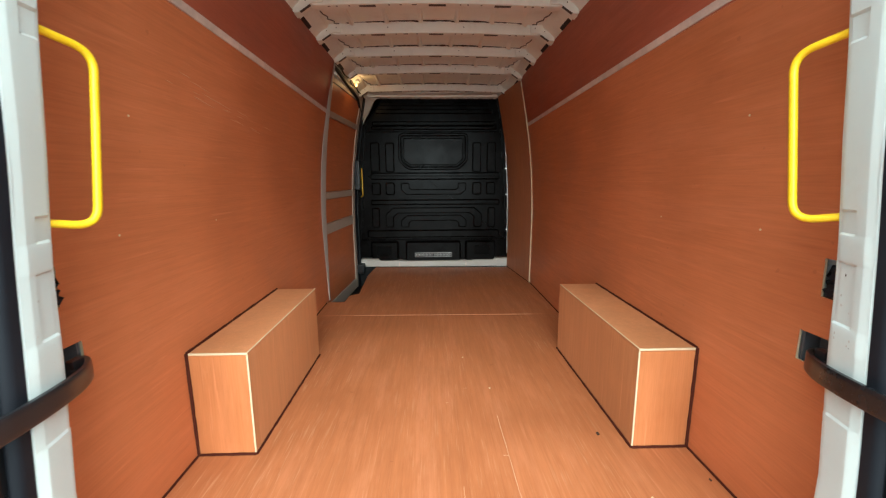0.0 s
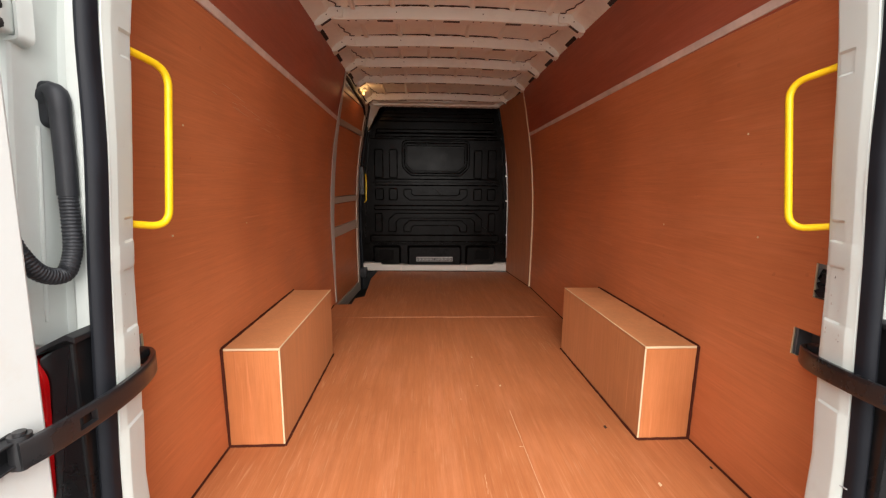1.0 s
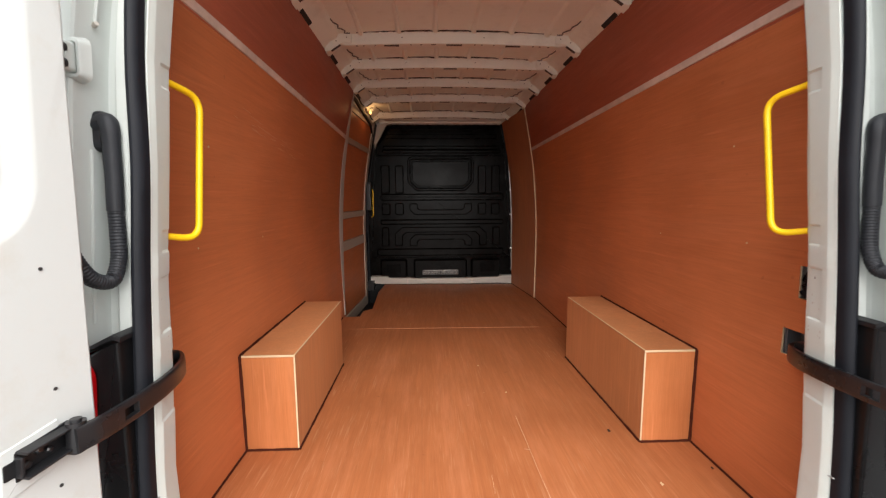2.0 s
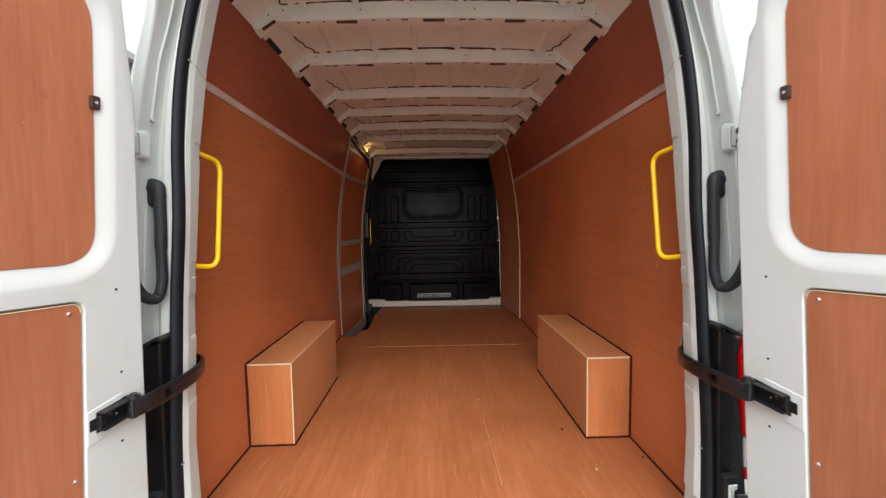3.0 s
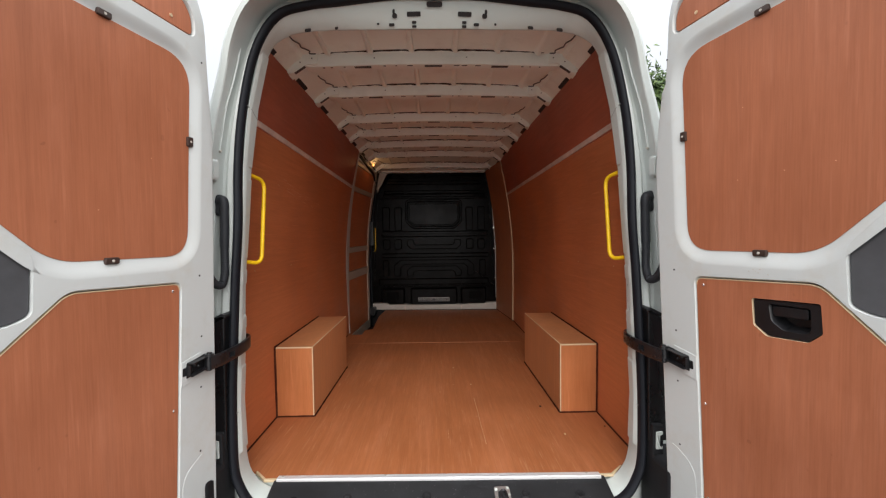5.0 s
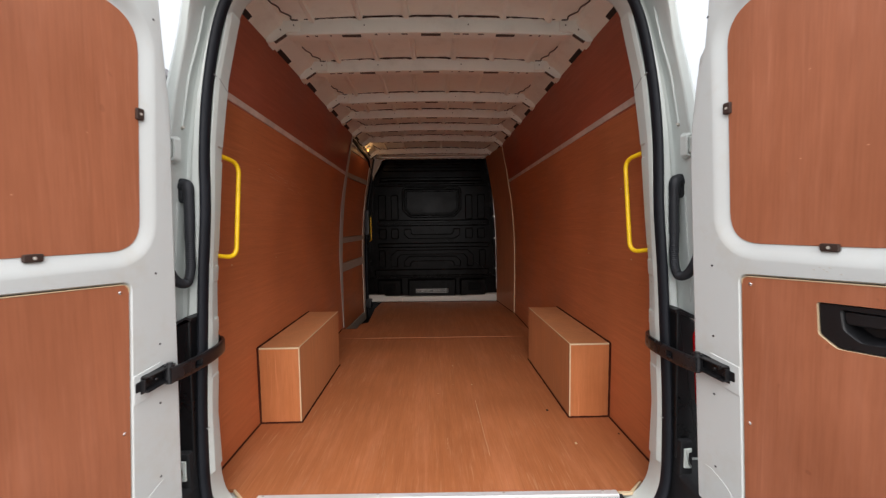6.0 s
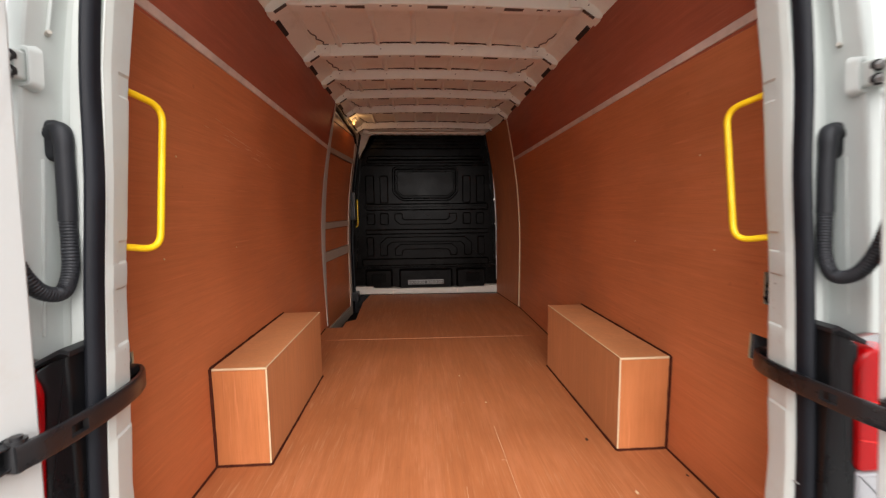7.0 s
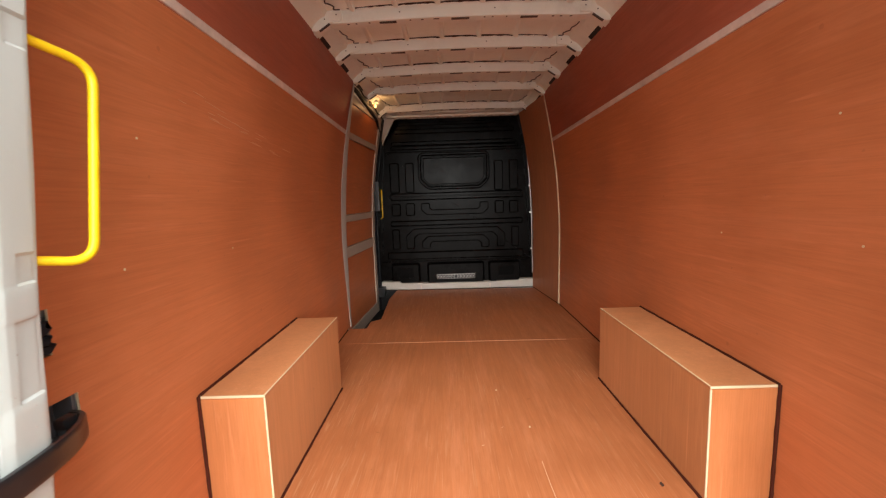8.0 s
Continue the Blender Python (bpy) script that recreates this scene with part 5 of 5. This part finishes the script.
MAIN = [(-0.815, 0.945), (0.800, 0.945), (0.790, 1.25), (0.762, 1.62), (0.735, 2.00), (0.722, 2.105), (-0.722, 2.105), (-0.742, 1.95), (-0.775, 1.6), (-0.80, 1.25)]
UPPER = [(-0.735, 2.06), (0.735, 2.06), (0.708, 2.26), (0.665, 2.43), (-0.535, 2.43), (-0.60, 2.405), (-0.695, 2.24)]
part("lower_panel", slab(quad(-0.83, 0.83, 0.70, 0.99), bk, -0.06, -0.030, 0.004), bulk_black, bulkhead)
part("upper_panel", slab(rounded(UPPER, 0.02), bk, -0.06, -0.022, 0.006), bulk_black, bulkhead)
part("main_panel", slab(rounded(MAIN, 0.012), bk, -0.055, 0.0, 0.012), bulk_black, bulkhead, angle=20)
# blanked window: an outer rim, a groove, an inner rim and the plate in it
WINDOW = [(-0.268, 1.716), (0.268, 1.716), (0.360, 1.80), (0.360, 2.075), (-0.360, 2.075), (-0.360, 1.80)]
window = rounded(WINDOW, [0.03, 0.03, 0.04, 0.05, 0.05, 0.04], 6)
bm = bmesh.new()
ring_faces(bm, [[bk(a, b, w) for a, b in grow(window, g)] for g, w in ((0.014, -0.003), (0.012, 0.002), (0.004, 0.018), (0.000, 0.020), (-0.010, 0.020), (-0.014, 0.017), (-0.024, 0.001), (-0.029, 0.001), (-0.034, 0.008), (-0.042, 0.008), (-0.050, -0.003))])
part("window_rim", bm, bulk_black, bulkhead, angle=20)
part("window_blank", slab(grow(window, -0.046), bk, -0.010, 0.0035, 0.004), bulk_black, bulkhead, "blanked off window panel", angle=20)
for pts in both(0.428, 0.500, 1.692, 1.978) + both(0.582, 0.660, 1.692, 1.980) + both(0.430, 0.505, 1.450, 1.562) + both(0.580, 0.656, 1.450, 1.560) + both(0.600, 0.662, 1.095, 1.290):
    part("moulded_field", moulding(pts, 0.0, 0.013, 0.012), bulk_black, bulkhead, angle=20)
# stepped arches
for pts in ([(-0.344, 1.558), (-0.344, 1.495), (-0.290, 1.449), (0.290, 1.449), (0.344, 1.495), (0.344, 1.558), (0.270, 1.558), (0.270, 1.512), (0.240, 1.489), (-0.240, 1.489), (-0.270, 1.512), (-0.270, 1.558)],
            [(-0.516, 1.095), (-0.516, 1.225), (-0.440, 1.293), (0.440, 1.293), (0.516, 1.225), (0.516, 1.095), (0.444, 1.095), (0.444, 1.205), (0.395, 1.248), (-0.395, 1.248), (-0.444, 1.205), (-0.444, 1.095)],
            [(-0.348, 1.095), (-0.348, 1.160), (-0.290, 1.211), (0.290, 1.211), (0.348, 1.160), (0.348, 1.095), (0.278, 1.095), (0.278, 1.136), (0.245, 1.165), (-0.245, 1.165), (-0.278, 1.136), (-0.278, 1.095)]):
    part("moulded_arch", moulding(pts, 0.0, 0.012, 0.010, 0.008), bulk_black, bulkhead, angle=20)
for z0, z1, x0, x1, high in ((1.612, 1.664, -0.660, 0.700, 0.022), (1.342, 1.376, -0.670, 0.705, 0.018), (0.985, 1.045, -0.715, 0.705, 0.020)):
    part("moulded_ridge", moulding(quad(x0, x1, z0, z1), 0.0, high, 0.014, 0.008), bulk_black, bulkhead, angle=20)
part("moulded_ridge", moulding(quad(-0.69, 0.69, 1.634, 1.642), 0.021, 0.004, 0.005, 0.003), bulk_black, bulkhead, angle=20)
for z0, z1, half in ((2.292, 2.322, 0.62), (2.172, 2.196, 0.655), (2.132, 2.150, 0.665), (2.372, 2.390, 0.585)):
    part("upper_ridge", moulding(quad(-half + 0.02, half, z0, z1), -0.022, 0.014, 0.012, 0.006), bulk_black, bulkhead, angle=20)
for x, z in ((-0.30, 1.680), (-0.17, 1.680), (0.17, 1.680), (0.19, 1.596), (-0.17, 1.596)):
    part("rivet", tube([bk(x, z, -0.002), bk(x, z, 0.008)], 0.006, 8), bulk_black, bulkhead)
# boxes of the lower edge: two with vents, the middle one with the label
for x0, x1 in ((-0.680, -0.410), (-0.296, 0.280), (0.364, 0.665)):
    part("lower_box", moulding(quad(x0, x1, 0.700, 0.912), -0.030, 0.040, 0.022, 0.012), bulk_black, bulkhead, angle=20)
for x0 in (-0.632, 0.450):
    grille = part("vent_grille", field(quad(x0, x0 + 0.165, 0.775, 0.880), 0.016, 0.01, 0.005), bulk_black, bulkhead, angle=20)
    for i in range(5):
        for j in range(3):
            cxx, czz = x0 + 0.022 + 0.030 * i, 0.798 + 0.030 * j
            part("vent_slot", field(quad(cxx - 0.011, cxx + 0.011, czz - 0.011, czz + 0.011), 0.0180, 0.003, 0.0, 0.010), vent_dark, grille)
plate = part("label_plate", field(quad(-0.215, 0.197, 0.752, 0.806), 0.0145, 0.004, 0.008), label_silver, bulkhead, "silver label with unreadable print")
for i in range(13):
    x = -0.195 + 0.031 * i
    part("print_bar", field(quad(x - 0.0132, x + 0.0132, 0.760, 0.798), 0.0160, 0.003, 0.0, 0.010), label_dark, plate)
    if i != 6:
        part("print_mark", field(quad(x - 0.005, x + 0.003, 0.770, 0.788), 0.0170, 0.002, 0.0, 0.012), label_silver, plate)
for s in (-1, 1):
    part("side_flange", slab([(s * 0.785, 0.95), (s * 0.83, 0.95), (s * 0.78, 1.9), (s * 0.72, 2.24), (s * 0.70, 2.24), (s * 0.745, 1.7)], bk, -0.004, 0.020, 0.008), bulk_black, bulkhead)
part("cross_member", slab(rounded([(-0.82, 0.655), (0.835, 0.645), (0.835, 0.738), (0.66, 0.738), (0.64, 0.722), (0.42, 0.722), (0.40, 0.716), (-0.36, 0.716), (-0.38, 0.722), (-0.61, 0.722), (-0.63, 0.742), (-0.82, 0.742)], 0.006), lambda a, b, w: (a, FRONT - w, b), -0.05, 0.045, 0.008), member_white, bulkhead, "white painted floor cross member")
for x in (-0.40, 0.335):
    part("member_fold", solid((x - 0.004, 3.648, 0.652), (x + 0.004, 3.656, 0.702), 0.002), trim_grey, bulkhead)
bm = tube([(-0.56 + 1.22 * k / 80, 3.640, 2.432 + 0.004 * math.sin(k * 0.9) + 0.002 * math.sin(k * 2.3)) for k in range(81)], [0.008 + 0.0015 * math.sin(k * 1.7) for k in range(81)], 8)
part("crimped_edge", bm, member_white, bulkhead, "off-white crimped sheet edge")
part("corner_gusset", slab(rounded([(-0.735, 2.16), (-0.700, 2.235), (-0.61, 2.405), (-0.52, 2.44), (-0.56, 2.47), (-0.72, 2.47), (-0.765, 2.30)], 0.01, 3), lambda a, b, w: (a, FRONT - w, b), 0.0, 0.045, 0.006), member_white, bulkhead, "off-white corner gusset")
# closing wall round the bulkhead
bm = bmesh.new()
box(bm, (-1.0, 3.752, 0.2), (1.0, 3.78, 2.66))
tagged(finish("front_closing_wall", bm, dark_void), "dark cab side behind the bulkhead", "wall", kind="structure")

# ---------------------------------------------------------------- sliding side door
slider = thing("sliding_door", "closed white sliding door lined with brown plywood", "sliding door")


def door_x(z):
    return side_x(min(z, 2.46)) + 0.050 if z > 0.65 else 0.922


def sl(y, z, w):
    return (-(door_x(z) - w - 0.072 * max(0.0, y - 2.52) / 1.05), y, z)


def curved_slab(y0, y1, z0, z1, w0, w1, n=8):
    bm = bmesh.new()
    loops = []
    for k in range(n + 1):
        z = z0 + (z1 - z0) * k / n
        loops.append([sl(y0, z, w0), sl(y0, z, w1 - 0.003), sl(y0 + 0.003, z, w1), sl(y1 - 0.003, z, w1), sl(y1, z, w1 - 0.003), sl(y1, z, w0)])
    rows = ring_faces(bm, loops)
    bm.faces.new(rows[0])
    bm.faces.new(rows[-1])
    return bm


part("outer_skin", curved_slab(2.44, 3.74, 0.44, 2.44, -0.05, -0.044, 12), white, slider)
for y0, y1 in ((2.46, 2.56), (3.50, 3.575)):
    part("stile", curved_slab(y0, y1, 0.46, 2.42, -0.044, 0.006, 12), rail_paint, slider, "tan painted door stile")
for z0, z1 in ((2.36, 2.42), (2.10, 2.145), (1.445, 1.500), (1.155, 1.240), (0.46, 0.56)):
    part("rail", curved_slab(2.55, 3.52, z0, z1, -0.044, 0.004, 3), rail_paint, slider, "tan painted door rail")
for z0, z1 in ((2.15, 2.355), (1.505, 2.095), (1.245, 1.440), (0.565, 1.150)):
    part("lining", curved_slab(2.54, 3.53, z0, z1, -0.030, -0.004, 5), ply_wall, slider, "brown plywood lining")
part("front_seal", curved_slab(3.58, 3.66, 0.46, 2.42, -0.044, 0.010, 12), rubber, slider, "black rubber edge seal")
part("door_latch", solid((-0.835, 3.54, 1.50), (-0.778, 3.64, 1.80), 0.01), black_plastic, slider, "black plastic latch cover")
part("lower_arm", solid((-0.93, 3.56, 0.60), (-0.775, 3.68, 0.70), 0.008), black_plastic, slider, "black lower guide arm")

# rear post of the sliding door opening
post = thing("door_post", "white steel post edge beside the sliding door", "post", kind="structure")
bm = bmesh.new()
loops = []
for x, z in SMOOTH_PROFILE:
    swell = 0.095 * max(0.0, math.sin(math.pi * min(1, max(0, (z - 0.70) / 1.75)))) ** 0.8
    loops.append([(-(x + 0.05), 2.470, z), (-(x + 0.012), 2.477 + 0.4 * swell, z), (-(x - 0.002), 2.474 + 0.4 * swell, z), (-(x - 0.008), 2.460, z), (-(x - 0.008), 2.452 - swell, z), (-(x - 0.005), 2.447 - swell, z), (-(x + 0.012), 2.445, z)])
rows = ring_faces(bm, loops)
bm.faces.new(rows[0])
bm.faces.new(rows[-1])
part("edge_flange", bm, member_white, post)
bm = bmesh.new()
rows = ring_faces(bm, [[(-(x + 0.012), 2.478, z), (-(x + 0.006), 2.488, z), (-(x + 0.020), 2.494, z), (-(x + 0.028), 2.482, z)] for x, z in SMOOTH_PROFILE])
part("door_seal", bm, rubber, post, "black rubber door seal")
# front post and header seal
fpost = thing("front_post", "dark front post with a yellow grab handle", "post", kind="structure")
bm = bmesh.new()
ring_faces(bm, [[(-(x - 0.045), 3.70, z), (-(x - 0.045), 3.665, z), (-(x - 0.005), 3.655, z), (-(x + 0.03), 3.66, z), (-(x + 0.03), 3.70, z)] for x, z in SMOOTH_PROFILE])
part("post_trim", bm, black_plastic, fpost)
part("edge_seal", tube([(-(x - 0.046), 3.66, z) for x, z in SMOOTH_PROFILE if z < 2.3], 0.006, 8), rubber, fpost)
part("grab_bar", tube(bend([(-0.775, 3.66, 1.72), (-0.765, 3.610, 1.70), (-0.765, 3.610, 1.44), (-0.79, 3.66, 1.42)], 0.02), 0.0065, 10), yellow, fpost, "yellow coated grab bar")
part("header_seal", tube([(-0.757, 2.49, 2.435), (-0.752, 2.62, 2.43), (-0.748, 3.0, 2.41), (-0.745, 3.4, 2.37), (-0.762, 3.64, 2.25)], 0.016, 8), rubber, fpost, "black rubber header seal")
# loose cable along the roof rail
cable = thing("roof_cable", "black cable clipped along the roof rail", "cable")
run = [Vector((-0.735 + 0.02 * i / 12, 2.45 + 1.15 * i / 12, 2.455 - 0.035 * i / 12 + 0.008 * ((i * 7) % 3 - 1))) for i in range(13)]
part("cable_run", tube(spline(run, 4), 0.006, 8), rubber, cable)

# ---------------------------------------------------------------- load space lamp
lamp_glass = material("lamp_glow", (1.0, 0.8, 0.5), 0.3)
pb = lamp_glass.node_tree.nodes["Principled BSDF"]
pb.inputs["Emission Color"].default_value = (1.0, 0.36, 0.08, 1)
pb.inputs["Emission Strength"].default_value = 0.9
load_lamp = thing("load_lamp", "small lit warm interior lamp under the roof", "lamp")
bm = bmesh.new()
bmesh.ops.create_uvsphere(bm, u_segments=14, v_segments=8, radius=0.013)
for v in bm.verts:
    v.co = Vector((-0.705, 3.13, 2.442)) + Vector((v.co.x * 0.9, v.co.y * 0.8, v.co.z * 1.3))
part("bulb_cover", bm, lamp_glass, load_lamp, "glowing warm lens")
part("lamp_base", solid((-0.725, 3.09, 2.462), (-0.675, 3.17, 2.482), 0.006), white_in, load_lamp)
bulb = bpy.data.lights.new("lamp_bulb", "POINT")
bulb.energy, bulb.color, bulb.shadow_soft_size = 0.12, (1.0, 0.52, 0.20), 0.02
new("lamp_bulb", bulb).location = (-0.665, 3.10, 2.415)

# ---------------------------------------------------------------- outside: trees and a roof edge
leaf_green = material("leaves", (0.07, 0.12, 0.03), 0.6)
info = leaf_green.node_tree.nodes.new("ShaderNodeNewGeometry")
link(leaf_green, ramp(leaf_green, info.outputs["Random Per Island"], [(0.0, (0.035, 0.065, 0.016)), (0.6, (0.075, 0.125, 0.03)), (1.0, (0.13, 0.19, 0.05))]),
     leaf_green.node_tree.nodes["Principled BSDF"].inputs["Base Color"])
bark = plastic("bark", (0.09, 0.065, 0.045), 0.9, 40.0, 0.8)


def tree(x, y, height, seed):
    rng = random.Random(seed)
    root = thing("tree", "leafy green tree behind the yard", "tree", "trees", at=(x, y, 0))
    bm = tube([(0, 0, 0), (0.1, 0, height * 0.2), (0.0, 0.1, height * 0.5), (0.1, 0, height * 0.85)], [0.22, 0.17, 0.12, 0.03], 8)
    tips = []
    for k in range(34):
        a, h = rng.uniform(0, 6.28), height * rng.uniform(0.3, 0.85)
        r = height * rng.uniform(0.12, 0.20) * (1.12 - h / height)
        tip = Vector((math.cos(a) * r * 1.6, math.sin(a) * r * 1.6, h + r * 0.6))
        tube([(0.05, 0.03, h * 0.9), tip * 0.5 + Vector((0, 0, h * 0.47)), tip], [0.06, 0.04, 0.015], 6, bm=bm)
        tips.append((tip, r))
    tips.append((Vector((0, 0, height * 0.9)), height * 0.1))
    part("trunk", bm, bark, root)
    bm = bmesh.new()
    for tip, r in tips:
        for _ in range(330):
            d = Vector((rng.gauss(0, 1), rng.gauss(0, 1), rng.gauss(0, 1))) * r * 0.62
            c, s = tip + d, rng.uniform(0.08, 0.17)
            u = Vector((rng.gauss(0, 1), rng.gauss(0, 1), rng.gauss(0, 1))).normalized()
            v = u.orthogonal().normalized()
            w = u.cross(v) * 0.25
            bm.faces.new([bm.verts.new(c + q) for q in (-u * s, v * s * 0.5 + w * s, u * s, -v * s * 0.5 + w * s)])
    part("crown", bm, leaf_green, root, angle=180)


tree(13.5, 14.0, 7.9, 3)
tree(7.9, 14.0, 8.2, 11)
tree(4.9, 15.5, 7.6, 5)

building = thing("workshop_building", "grey workshop with a dark slate roof beyond the yard", "building", at=(-14, 16, 0))
EAVE = 7.75
wall_grey = paint("grey_wall_paint", (0.32, 0.31, 0.30), 0.8)
slate = plastic("slate_roof", (0.075, 0.07, 0.07), 0.8, 30.0, 0.8)
bm = bmesh.new()
box(bm, (-6, -6, 0), (3, 8, EAVE))
part("wall", bm, wall_grey, building)
bm = bmesh.new()
ring_faces(bm, [[(-6.3, y, EAVE), (-1.5, y, EAVE + 3.1), (3.3, y, EAVE), (3.3, y, EAVE - 0.15), (-1.5, y, EAVE + 2.95), (-6.3, y, EAVE - 0.15)] for y in (-6.3, 8.3)])
bmesh.ops.holes_fill(bm, edges=bm.edges[:])
part("roof", bm, slate, building)
